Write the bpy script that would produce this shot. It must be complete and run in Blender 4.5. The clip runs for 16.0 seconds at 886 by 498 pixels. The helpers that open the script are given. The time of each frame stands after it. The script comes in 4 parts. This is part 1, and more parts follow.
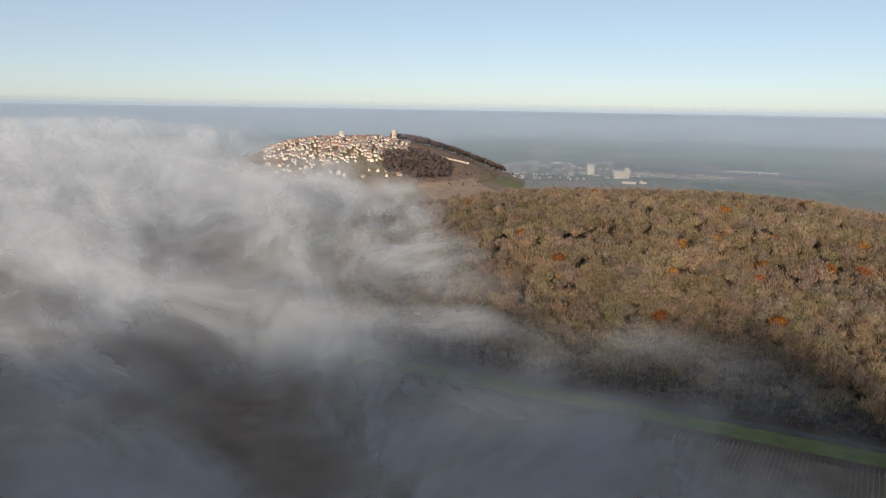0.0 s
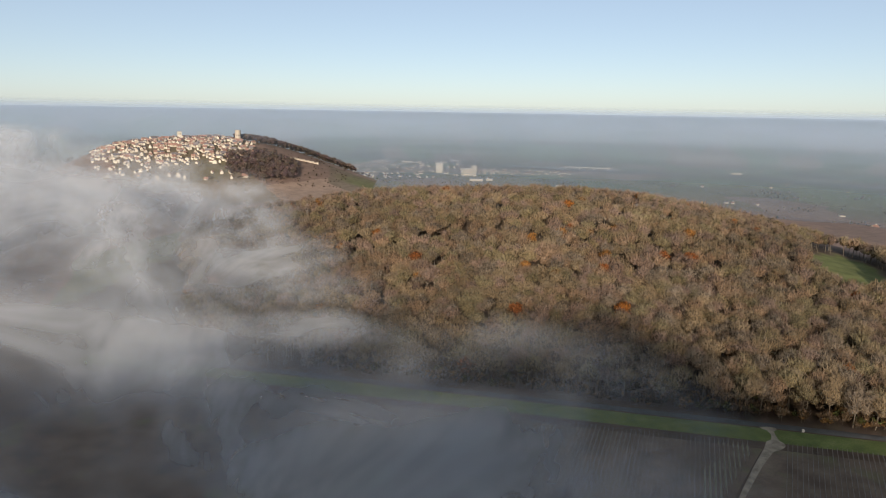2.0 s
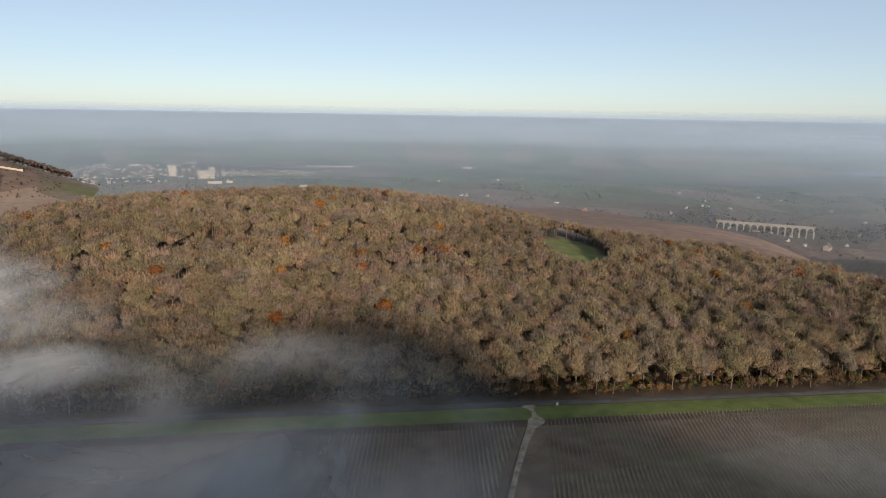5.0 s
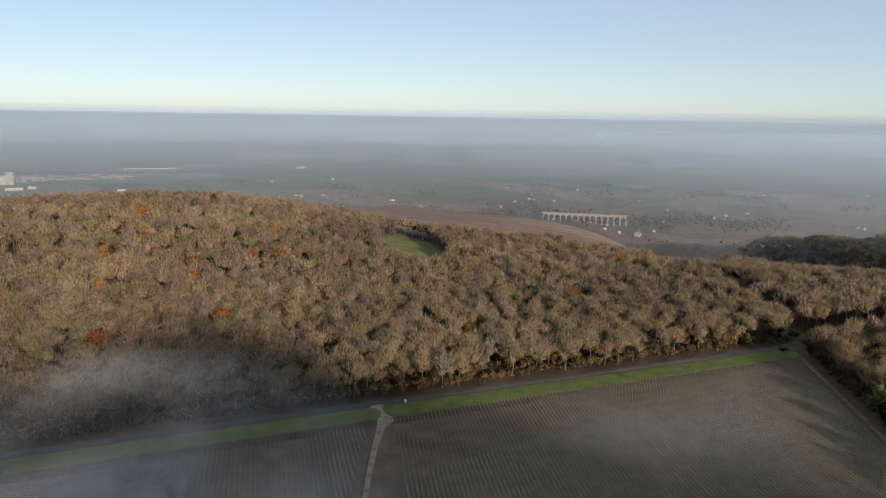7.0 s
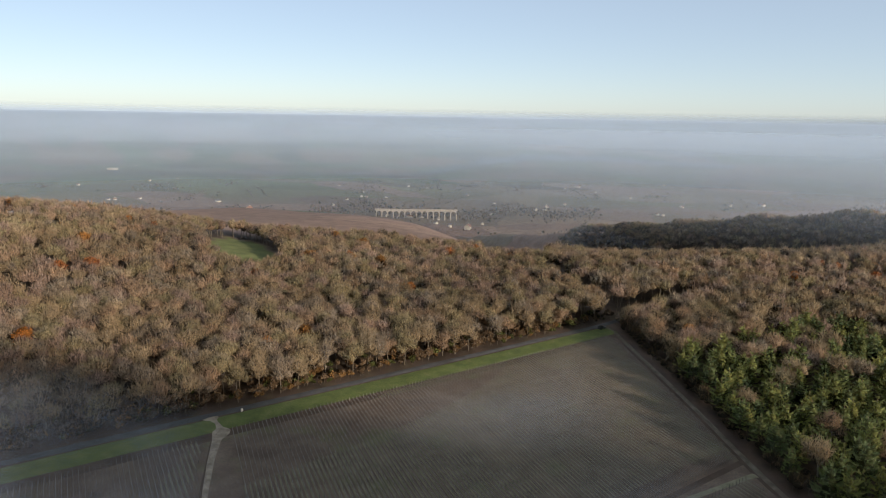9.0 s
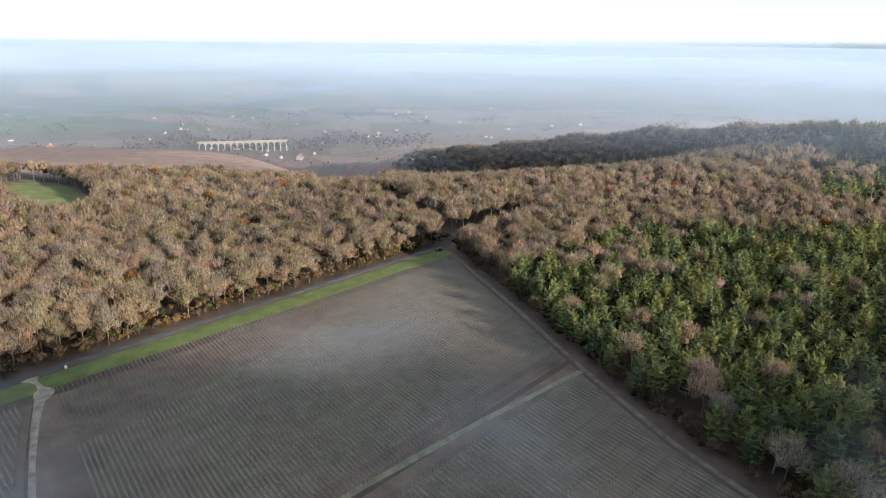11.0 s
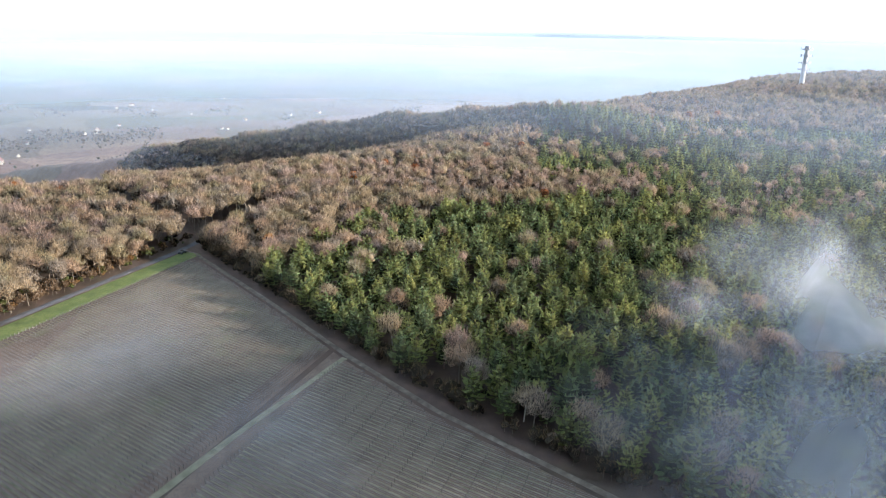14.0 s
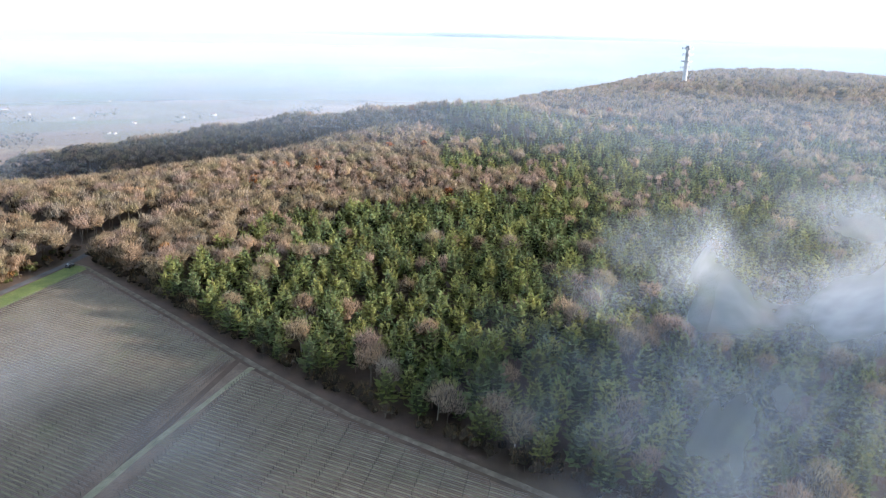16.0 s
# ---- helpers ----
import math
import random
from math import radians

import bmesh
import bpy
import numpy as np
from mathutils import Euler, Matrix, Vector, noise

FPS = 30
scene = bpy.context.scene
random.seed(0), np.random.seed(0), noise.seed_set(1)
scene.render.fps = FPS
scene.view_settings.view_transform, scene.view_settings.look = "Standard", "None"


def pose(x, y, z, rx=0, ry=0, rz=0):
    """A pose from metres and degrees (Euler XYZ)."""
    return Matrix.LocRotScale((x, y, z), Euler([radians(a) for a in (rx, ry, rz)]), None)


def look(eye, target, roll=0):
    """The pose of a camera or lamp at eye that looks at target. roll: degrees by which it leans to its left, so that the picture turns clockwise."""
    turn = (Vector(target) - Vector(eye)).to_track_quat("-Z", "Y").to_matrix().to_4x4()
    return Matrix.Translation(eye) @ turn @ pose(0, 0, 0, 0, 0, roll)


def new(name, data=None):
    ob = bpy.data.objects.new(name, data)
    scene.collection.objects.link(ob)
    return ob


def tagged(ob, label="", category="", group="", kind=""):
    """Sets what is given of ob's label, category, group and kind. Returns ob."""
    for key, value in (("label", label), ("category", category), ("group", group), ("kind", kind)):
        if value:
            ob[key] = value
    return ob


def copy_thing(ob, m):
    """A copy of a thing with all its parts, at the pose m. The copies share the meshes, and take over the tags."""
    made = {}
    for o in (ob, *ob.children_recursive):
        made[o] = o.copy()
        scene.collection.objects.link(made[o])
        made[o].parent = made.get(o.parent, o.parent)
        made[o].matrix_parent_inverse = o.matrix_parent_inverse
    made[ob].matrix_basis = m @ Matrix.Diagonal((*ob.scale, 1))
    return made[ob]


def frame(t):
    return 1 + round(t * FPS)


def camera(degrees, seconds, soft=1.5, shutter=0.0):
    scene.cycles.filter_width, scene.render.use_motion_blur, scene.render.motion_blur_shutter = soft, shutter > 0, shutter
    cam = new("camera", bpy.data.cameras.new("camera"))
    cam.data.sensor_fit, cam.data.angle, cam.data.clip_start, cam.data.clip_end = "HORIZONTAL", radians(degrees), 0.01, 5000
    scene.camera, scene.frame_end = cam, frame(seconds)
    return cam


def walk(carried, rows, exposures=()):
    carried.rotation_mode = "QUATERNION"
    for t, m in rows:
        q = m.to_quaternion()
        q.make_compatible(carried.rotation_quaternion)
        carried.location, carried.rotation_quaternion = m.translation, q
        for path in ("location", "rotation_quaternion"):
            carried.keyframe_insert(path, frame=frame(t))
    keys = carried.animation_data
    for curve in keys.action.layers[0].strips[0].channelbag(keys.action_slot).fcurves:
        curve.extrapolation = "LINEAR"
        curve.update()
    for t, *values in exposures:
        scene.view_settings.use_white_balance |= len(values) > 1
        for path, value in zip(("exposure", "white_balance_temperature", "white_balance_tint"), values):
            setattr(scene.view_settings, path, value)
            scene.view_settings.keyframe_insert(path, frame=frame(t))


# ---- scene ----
# ---------------------------------------------------------------- camera
cam = camera(65.41, 16.0, 1.0)
PATH = [
    (0.0, pose(0.00, 0.00, 240.00, 78.43, -0.94, 0.00)),
    (0.5, pose(-0.27, 1.40, 239.80, 78.47, -0.91, -2.81)),
    (1.0, pose(-0.53, 2.80, 239.60, 78.52, -0.93, -5.68)),
    (1.5, pose(-0.80, 4.19, 239.40, 78.58, -0.95, -8.92)),
    (2.0, pose(-1.07, 5.59, 239.19, 78.60, -0.98, -12.40)),
    (2.5, pose(-1.10, 7.41, 239.08, 78.64, -1.01, -15.89)),
    (3.0, pose(-1.13, 9.23, 238.96, 78.67, -0.97, -19.37)),
    (3.5, pose(-1.16, 11.05, 238.85, 78.72, -0.98, -22.87)),
    (4.0, pose(-1.19, 12.87, 238.73, 78.76, -1.00, -26.36)),
    (6.5, pose(-0.75, 17.73, 238.71, 78.98, -0.88, -43.93)),
    (7.0, pose(-0.61, 17.82, 238.65, 78.97, -0.91, -47.16)),
    (7.5, pose(-0.46, 17.91, 238.59, 78.95, -0.98, -50.52)),
    (8.0, pose(-0.32, 18.00, 238.52, 78.96, -0.97, -53.99)),
    (8.5, pose(-0.18, 18.09, 238.46, 78.97, -0.95, -57.51)),
    (9.0, pose(-0.03, 18.18, 238.40, 78.99, -1.00, -61.05)),
    (11.5, pose(-0.03, 18.17, 238.42, 72.41, -0.81, -78.53)),
    (12.0, pose(0.06, 18.17, 238.47, 72.47, -0.95, -82.15)),
    (12.5, pose(0.14, 18.17, 238.51, 72.48, -1.01, -85.80)),
    (13.0, pose(0.23, 18.17, 238.56, 72.52, -1.07, -89.46)),
    (13.5, pose(0.31, 18.16, 238.61, 72.57, -1.08, -93.13)),
    (14.0, pose(0.40, 18.16, 238.66, 72.61, -1.12, -96.11)),
    (14.5, pose(0.49, 18.16, 238.70, 72.61, -1.11, -97.35)),
    (15.0, pose(0.57, 18.16, 238.75, 72.64, -1.17, -99.12)),
    (15.5, pose(0.66, 18.16, 238.80, 72.69, -1.22, -101.50)),
    (16.0, pose(0.74, 18.15, 238.85, 72.74, -1.22, -104.17)),
]
EXPOSURES = [(0.0, 0.38, 6600, 12), (9.0, 0.6, 6600, 12), (11.5, 1.62, 5950, 12), (16.0, 1.94, 5750, 12)]
walk(cam, PATH, EXPOSURES)


# ---------------------------------------------------------------- daylight
SUN_AZ, SUN_EL = 198.0, 13.5          # clockwise from +y, and above the horizon
sky_world = bpy.data.worlds.new("morning_sky")
scene.world = sky_world
sky_world.use_nodes = True
wn = sky_world.node_tree
sky_tex = wn.nodes.new("ShaderNodeTexSky")
sky_tex.sky_type, sky_tex.sun_disc = "NISHITA", False
sky_tex.sun_elevation, sky_tex.sun_rotation = radians(SUN_EL), radians(SUN_AZ)
sky_tex.altitude, sky_tex.air_density, sky_tex.dust_density, sky_tex.ozone_density = 380, 0.68, 0.5, 1.0
sky_tone = wn.nodes.new("ShaderNodeMix")       # an even pale colour mixed in to make the sky less yellow
sky_tone.data_type = "RGBA"
sky_tone.inputs[0].default_value = 0.48
sky_tone.inputs[7].default_value = (4.0, 4.7, 5.4, 1)
wn.links.new(sky_tex.outputs[0], sky_tone.inputs[6])
wn.links.new(sky_tone.outputs[2], wn.nodes["Background"].inputs[0])
wn.nodes["Background"].inputs[1].default_value = 0.10

sun = new("sun", bpy.data.lights.new("sun", "SUN"))
sun.data.energy, sun.data.angle, sun.data.color = 5.2, radians(0.6), (1.0, 0.88, 0.73)
sun.matrix_world = look((0, 0, 0), (-math.sin(radians(SUN_AZ)) * math.cos(radians(SUN_EL)),
                                    -math.cos(radians(SUN_AZ)) * math.cos(radians(SUN_EL)), -math.sin(radians(SUN_EL))))


# ---------------------------------------------------------------- materials
class Nodes:
    """A short way to write a material's nodes."""

    def __init__(self, name, roughness=0.9, metallic=0.0):
        self.position = None
        self.mat = bpy.data.materials.new(name)
        self.mat.use_nodes = True
        self.tree = self.mat.node_tree
        self.bsdf = self.tree.nodes["Principled BSDF"]
        self.bsdf.inputs["Roughness"].default_value = roughness
        self.bsdf.inputs["Metallic"].default_value = metallic
        self.bsdf.inputs["Specular IOR Level"].default_value = 0.25

    def add(self, kind, **values):
        node = self.tree.nodes.new("ShaderNode" + kind)
        if "interpolation_type" in values:
            node.interpolation_type = values["interpolation_type"]
        if "blend" in values:
            node.data_type, node.blend_type = "RGBA", values["blend"]
        if "op" in values:
            node.operation = values["op"]
        if "attribute_name" in values:
            node.attribute_name = values["attribute_name"]
        return node

    def link(self, a, b):
        self.tree.links.new(a, b)

    def at(self):
        if self.position is None:
            self.position = self.add("NewGeometry").outputs["Position"]
        return self.position

    def noise(self, size, detail=4.0, rough=0.55, distort=0.0, where=None):
        node = self.add("TexNoise")
        node.inputs["Scale"].default_value = 1.0 / size
        node.inputs["Detail"].default_value = detail
        node.inputs["Roughness"].default_value = rough
        node.inputs["Distortion"].default_value = distort
        self.link(where or self.at(), node.inputs["Vector"])
        return node.outputs["Fac"]

    def ramp(self, value, stops, constant=False):
        node = self.add("ValToRGB")
        node.color_ramp.interpolation = "CONSTANT" if constant else "LINEAR"
        el = node.color_ramp.elements
        while len(el) < len(stops):
            el.new(0.5)
        for e, (pos, col) in zip(el, stops):
            e.position = pos
            e.color = (*col, 1) if len(col) == 3 else col
        self.link(value, node.inputs[0])
        return node.outputs[0]

    def grey(self, value, lo, hi, a=0.0, b=1.0):
        node = self.add("MapRange", interpolation_type="SMOOTHSTEP")
        for i, v in enumerate((lo, hi, a, b)):
            node.inputs[i + 1].default_value = v
        self.link(value, node.inputs[0])
        return node.outputs[0]

    def mix(self, fac, a, b, blend="MIX"):
        node = self.add("Mix", blend=blend)
        for sock, v in ((node.inputs[0], fac), (node.inputs[6], a), (node.inputs[7], b)):
            if isinstance(v, (int, float)):
                sock.default_value = v
            elif isinstance(v, tuple):
                sock.default_value = (*v, 1)
            else:
                self.link(v, sock)
        return node.outputs[2]

    def math(self, op, a, b=0.0):
        node = self.add("Math", op=op)
        for sock, v in zip(node.inputs, (a, b)):
            if isinstance(v, (int, float)):
                sock.default_value = v
            else:
                self.link(v, sock)
        return node.outputs[0]

    def attribute(self, name):
        return self.add("Attribute", attribute_name=name)

    def done(self, colour, bump_from=None, strength=0.3, distance=0.2):
        if isinstance(colour, tuple):
            self.bsdf.inputs["Base Color"].default_value = (*colour, 1)
        else:
            self.link(colour, self.bsdf.inputs["Base Color"])
        if bump_from is not None:
            b = self.add("Bump")
            b.inputs["Strength"].default_value, b.inputs["Distance"].default_value = strength, distance
            self.link(bump_from, b.inputs["Height"])
            self.link(b.outputs[0], self.bsdf.inputs["Normal"])
        return self.mat

    def leafy(self, colour, passing, bump_from=None, gaps=0.0):
        """Fine growth that scatters part of the light through to its far side, and lets some by between its twigs."""
        front, back, both = self.add("BsdfDiffuse"), self.add("BsdfTranslucent"), self.add("MixShader")
        both.inputs[0].default_value = passing
        for i, node in enumerate((front, back)):
            self.link(colour, node.inputs[0])
            self.link(node.outputs[0], both.inputs[i + 1])
        if bump_from is not None:
            b = self.add("Bump")
            b.inputs["Strength"].default_value, b.inputs["Distance"].default_value = 0.5, 0.3
            self.link(bump_from, b.inputs["Height"])
            self.link(b.outputs[0], front.inputs["Normal"])
        result = both
        if gaps:
            clear, result = self.add("BsdfTransparent"), self.add("MixShader")
            result.inputs[0].default_value = gaps
            self.link(both.outputs[0], result.inputs[1])
            self.link(clear.outputs[0], result.inputs[2])
        self.link(result.outputs[0], self.tree.nodes["Material Output"].inputs["Surface"])
        return self.mat


def tinted(name, colour, roughness=0.9, size=3.0, spread=0.25, metallic=0.0, bump=0.2):
    """A surface of one base colour with stains and grain at two sizes, a little different on every piece."""
    k = Nodes(name, roughness, metallic)
    lo, hi = tuple(c * (1 - spread) for c in colour), tuple(min(1, c * (1 + spread)) for c in colour)
    col = k.ramp(k.noise(size), [(0.3, lo), (0.7, hi)])
    grain = k.noise(size * 0.12, 3)
    col = k.mix(k.grey(grain, 0.3, 0.7, 0.0, 0.35), col, lo)
    rnd = k.add("ObjectInfo").outputs["Random"]
    col = k.mix(k.grey(rnd, 0, 1, 0.0, 0.35), col, tuple(c * 0.7 for c in colour))
    return k.done(col, grain, bump, size * 0.02)


def ground_material():
    k = Nodes("land", 0.95)
    vor = k.add("TexVoronoi")
    vor.feature, vor.voronoi_dimensions = "F1", "2D"
    warp = k.add("VectorMath", op="ADD")
    jitter = k.add("TexNoise")
    jitter.inputs["Scale"].default_value = 0.004
    k.link(k.at(), jitter.inputs["Vector"])
    scaled = k.add("VectorMath", op="SCALE")
    scaled.inputs[3].default_value = 120.0
    k.link(jitter.outputs["Color"], scaled.inputs[0])
    k.link(k.at(), warp.inputs[0])
    k.link(scaled.outputs[0], warp.inputs[1])
    spin = k.add("Mapping")
    spin.inputs["Rotation"].default_value[2] = 0.5
    spin.inputs["Scale"].default_value = (0.0075, 0.0042, 0)
    k.link(warp.outputs[0], spin.inputs[0])
    k.link(spin.outputs[0], vor.inputs["Vector"])
    vor.inputs["Scale"].default_value = 1.0
    pick = k.add("SeparateColor")
    k.link(vor.outputs["Color"], pick.inputs[0])
    plain = k.ramp(pick.outputs[0], [(0.0, (0.12, 0.15, 0.075)), (0.22, (0.17, 0.175, 0.10)), (0.40, (0.24, 0.19, 0.14)),
                                     (0.55, (0.14, 0.19, 0.085)), (0.68, (0.28, 0.225, 0.165)), (0.80, (0.10, 0.11, 0.07)),
                                     (0.9, (0.20, 0.20, 0.125))], True)
    slope = k.ramp(pick.outputs[1], [(0.0, (0.25, 0.165, 0.125)), (0.35, (0.30, 0.20, 0.15)), (0.6, (0.21, 0.16, 0.11)),
                                     (0.78, (0.17, 0.165, 0.09)), (0.9, (0.34, 0.235, 0.17))], True)
    # leaf litter, darkened so that its colour carries the shade among the trees
    litter = k.ramp(k.noise(6), [(0.3, (0.035, 0.025, 0.017)), (0.7, (0.08, 0.052, 0.032))])
    grass = k.ramp(k.noise(9), [(0.3, (0.11, 0.125, 0.035)), (0.7, (0.17, 0.18, 0.06))])
    cover = k.add("SeparateColor")
    k.link(k.attribute("cover").outputs["Color"], cover.inputs[0])
    col = k.mix(cover.outputs[1], plain, slope)
    col = k.mix(cover.outputs[2], col, grass)
    col = k.mix(cover.outputs[0], col, litter)
    fine = k.noise(14, 6, 0.65)
    col = k.mix(k.grey(fine, 0.35, 0.65, 0.0, 0.45), col, k.mix(1.0, col, (0.45, 0.45, 0.42), "MULTIPLY"))
    return k.done(col, fine, 0.4, 1.0)


def foliage_material(name, rough=0.9, bright=1.0):
    """Twigs, needles and leaves: their own tint, varied from twig to twig."""
    k = Nodes(name, rough)
    tint = k.attribute("tint").outputs["Color"]
    isle = k.add("NewGeometry").outputs["Random Per Island"]
    col = k.mix(k.grey(isle, 0, 1, 0, 0.5), tint, k.mix(1.0, tint, (0.5, 0.49, 0.5), "MULTIPLY"))
    patch = k.noise(25, 2)
    col = k.mix(k.grey(patch, 0.4, 0.7, 0, 0.35), col, k.mix(1.0, col, (1.2, 1.0, 0.8), "MULTIPLY"))
    return k.leafy(col, 0.4)


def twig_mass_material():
    """Close fine twigs inside a crown, the shade between them put into the colour."""
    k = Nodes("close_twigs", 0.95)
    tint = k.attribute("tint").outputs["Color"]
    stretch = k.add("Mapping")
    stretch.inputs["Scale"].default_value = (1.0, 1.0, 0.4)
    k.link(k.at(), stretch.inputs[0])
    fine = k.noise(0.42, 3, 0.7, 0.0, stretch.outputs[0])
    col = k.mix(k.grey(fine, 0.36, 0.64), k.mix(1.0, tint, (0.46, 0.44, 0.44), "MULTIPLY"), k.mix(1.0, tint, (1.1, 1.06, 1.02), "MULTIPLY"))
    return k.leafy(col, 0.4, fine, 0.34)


def bark_material():
    k = Nodes("bark", 0.9)
    tint = k.attribute("bark").outputs["Color"]
    grain = k.noise(0.5, 3)
    return k.done(k.mix(k.grey(grain, 0.3, 0.7, 0, 0.6), tint, k.mix(1.0, tint, (0.45, 0.42, 0.4), "MULTIPLY")), grain, 0.4, 0.05)


def soil_material():
    k = Nodes("vineyard_soil", 0.95)
    col = k.ramp(k.noise(7, 5), [(0.3, (0.095, 0.066, 0.046)), (0.5, (0.145, 0.102, 0.071)), (0.72, (0.195, 0.142, 0.098))])
    weeds = k.noise(17, 4)
    col = k.mix(k.grey(weeds, 0.56, 0.72, 0, 0.6), col, (0.14, 0.15, 0.06))
    clods = k.noise(0.6, 4)
    col = k.mix(k.grey(clods, 0.4, 0.7, 0, 0.5), col, (0.09, 0.068, 0.052))
    return k.done(col, clods, 0.6, 0.15)


def verge_material():
    k = Nodes("verge_grass", 0.9)
    col = k.ramp(k.noise(5, 5), [(0.3, (0.085, 0.105, 0.03)), (0.55, (0.135, 0.155, 0.042)), (0.75, (0.19, 0.18, 0.07))])
    blade = k.noise(0.4, 3)
    col = k.mix(k.grey(blade, 0.35, 0.65, 0, 0.5), col, (0.035, 0.06, 0.012))
    return k.done(col, blade, 0.6, 0.15)


def asphalt_material():
    k = Nodes("worn_asphalt", 0.97)
    col = k.ramp(k.noise(4, 5), [(0.3, (0.055, 0.053, 0.052)), (0.7, (0.095, 0.092, 0.088))])
    return k.done(col, k.noise(0.15, 2), 0.3, 0.02)


def dirt_material():
    k = Nodes("pale_dirt", 0.95)
    col = k.ramp(k.noise(2.5, 5), [(0.3, (0.17, 0.13, 0.09)), (0.7, (0.36, 0.29, 0.21))])
    return k.done(col, k.noise(0.4, 3), 0.4, 0.08)


def mist_material(name, size, low, high, thick, albedo, detail=5.0, far=False, least=0.12):
    """Fine droplets in the air: part let through, part scattered to both sides; thins out by its own drifts."""
    k = Nodes(name)
    dens = k.attribute("amount").outputs["Fac"]
    if far:
        alpha = k.math("MULTIPLY", dens, k.grey(k.noise(size, detail), low, high, 0.9, 1.0))
    else:
        flow = k.add("Mapping")                # drawn out along the drift of the air
        flow.vector_type = "TEXTURE"
        flow.inputs["Rotation"].default_value[2] = -0.98
        flow.inputs["Scale"].default_value = (1.9, 1.0, 0.85)
        k.link(k.at(), flow.inputs[0])
        worn = k.math("MULTIPLY", k.math("SUBTRACT", 1.0, k.noise(size, detail, 0.58, 0.5, flow.outputs[0])), low)
        rim = k.grey(k.math("SUBTRACT", dens, worn), 0.0, high)
        body = k.grey(k.noise(size * 0.5, detail, 0.6, 0.8, flow.outputs[0]), 0.36, 0.68, least, 1.0)
        alpha = k.math("MULTIPLY", k.math("MULTIPLY", rim, body), thick)
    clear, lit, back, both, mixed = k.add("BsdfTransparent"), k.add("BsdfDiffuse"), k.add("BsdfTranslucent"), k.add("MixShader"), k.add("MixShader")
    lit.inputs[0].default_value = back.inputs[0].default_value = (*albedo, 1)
    if far:                                    # fixed normal, tilted to the sun, so the sheet is lit bright and even
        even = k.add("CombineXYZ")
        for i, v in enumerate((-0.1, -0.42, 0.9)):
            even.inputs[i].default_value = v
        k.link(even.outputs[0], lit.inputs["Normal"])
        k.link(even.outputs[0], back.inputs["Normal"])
    k.link(lit.outputs[0], both.inputs[1])
    k.link(back.outputs[0], both.inputs[2])
    k.link(alpha, mixed.inputs[0])
    k.link(clear.outputs[0], mixed.inputs[1])
    k.link(both.outputs[0], mixed.inputs[2])
    k.link(mixed.outputs[0], k.tree.nodes["Material Output"].inputs["Surface"])
    return k.mat


def dry_grass_material():
    k = Nodes("dry_grass", 0.95)
    col = k.ramp(k.noise(3, 5), [(0.3, (0.12, 0.115, 0.065)), (0.55, (0.20, 0.18, 0.11)), (0.75, (0.26, 0.22, 0.15))])
    return k.done(col, k.noise(0.4, 3), 0.5, 0.1)


def wheel_track_material():
    k = Nodes("muddy_track", 0.95)
    col = k.ramp(k.noise(2.5, 5), [(0.3, (0.085, 0.07, 0.048)), (0.6, (0.15, 0.122, 0.086)), (0.75, (0.22, 0.182, 0.13))])
    return k.done(col, k.noise(0.4, 3), 0.4, 0.08)


DRYGRASS, TRACK = dry_grass_material(), wheel_track_material()
LAND, SOIL, VERGE, ASPHALT, DIRT = ground_material(), soil_material(), verge_material(), asphalt_material(), dirt_material()
TWIG, TWIGMASS, BARK = foliage_material("twigs_and_leaves"), twig_mass_material(), bark_material()
PLASTER = tinted("pale_plaster", (0.48, 0.42, 0.335), 0.85, 4)
CREAM = tinted("cream_render", (0.60, 0.54, 0.43), 0.85, 5)
TILES = tinted("old_clay_tiles", (0.30, 0.175, 0.135), 0.85, 2)
SLATE = tinted("grey_slate", (0.19, 0.165, 0.165), 0.7, 2)
STONE = tinted("limestone", (0.46, 0.39, 0.30), 0.9, 3)
CONCRETE = tinted("weathered_concrete", (0.62, 0.60, 0.57), 0.85, 5, 0.12)
STEEL = tinted("grey_steel", (0.30, 0.30, 0.31), 0.5, 2, 0.15, 0.6)
DARKGLASS = tinted("window_glass", (0.04, 0.045, 0.05), 0.2, 1, 0.1)
WOODPOST = tinted("grey_wooden_post", (0.15, 0.13, 0.105), 0.9, 0.5)
VINE = tinted("vine_wood", (0.19, 0.135, 0.095), 0.9, 0.6)
WIRE = tinted("galvanised_wire", (0.24, 0.225, 0.205), 0.5, 1, 0.1, 0.3)
WATER = tinted("river_water", (0.10, 0.13, 0.15), 0.15, 60, 0.1, 0.0, 0.02)


# ---------------------------------------------------------------- the lie of the land
EYE = (0.0, 18.0)          # the point that the far country is laid out around
EYE_Z = 240.0              # height of the flight over the river plain
FIELD_Z = 145.0
UPLAND = [(0, 500), (140, 585), (290, 520), (350, 360), (385, 215), (425, 135), (490, 40), (570, -90),
          (690, -260), (800, -400), (960, -560), (1100, -1500), (-1500, -1500), (-1500, -300),
          (-420, 60), (-110, 230), (-40, 380)]
U = (0.901, -0.433)        # along the lane
N = (0.433, 0.901)         # across the lane, towards the hill


def smooth(a, b, v):
    k = np.clip((v - a) / (b - a), 0, 1)
    return k * k * (3 - 2 * k)


def bump(x, y, cx, cy, sx, sy, turn=0.0):
    c, s = math.cos(math.radians(turn)), math.sin(math.radians(turn))
    u, v = (x - cx) * c + (y - cy) * s, -(x - cx) * s + (y - cy) * c
    return np.exp(-0.5 * ((u / sx) ** 2 + (v / sy) ** 2))


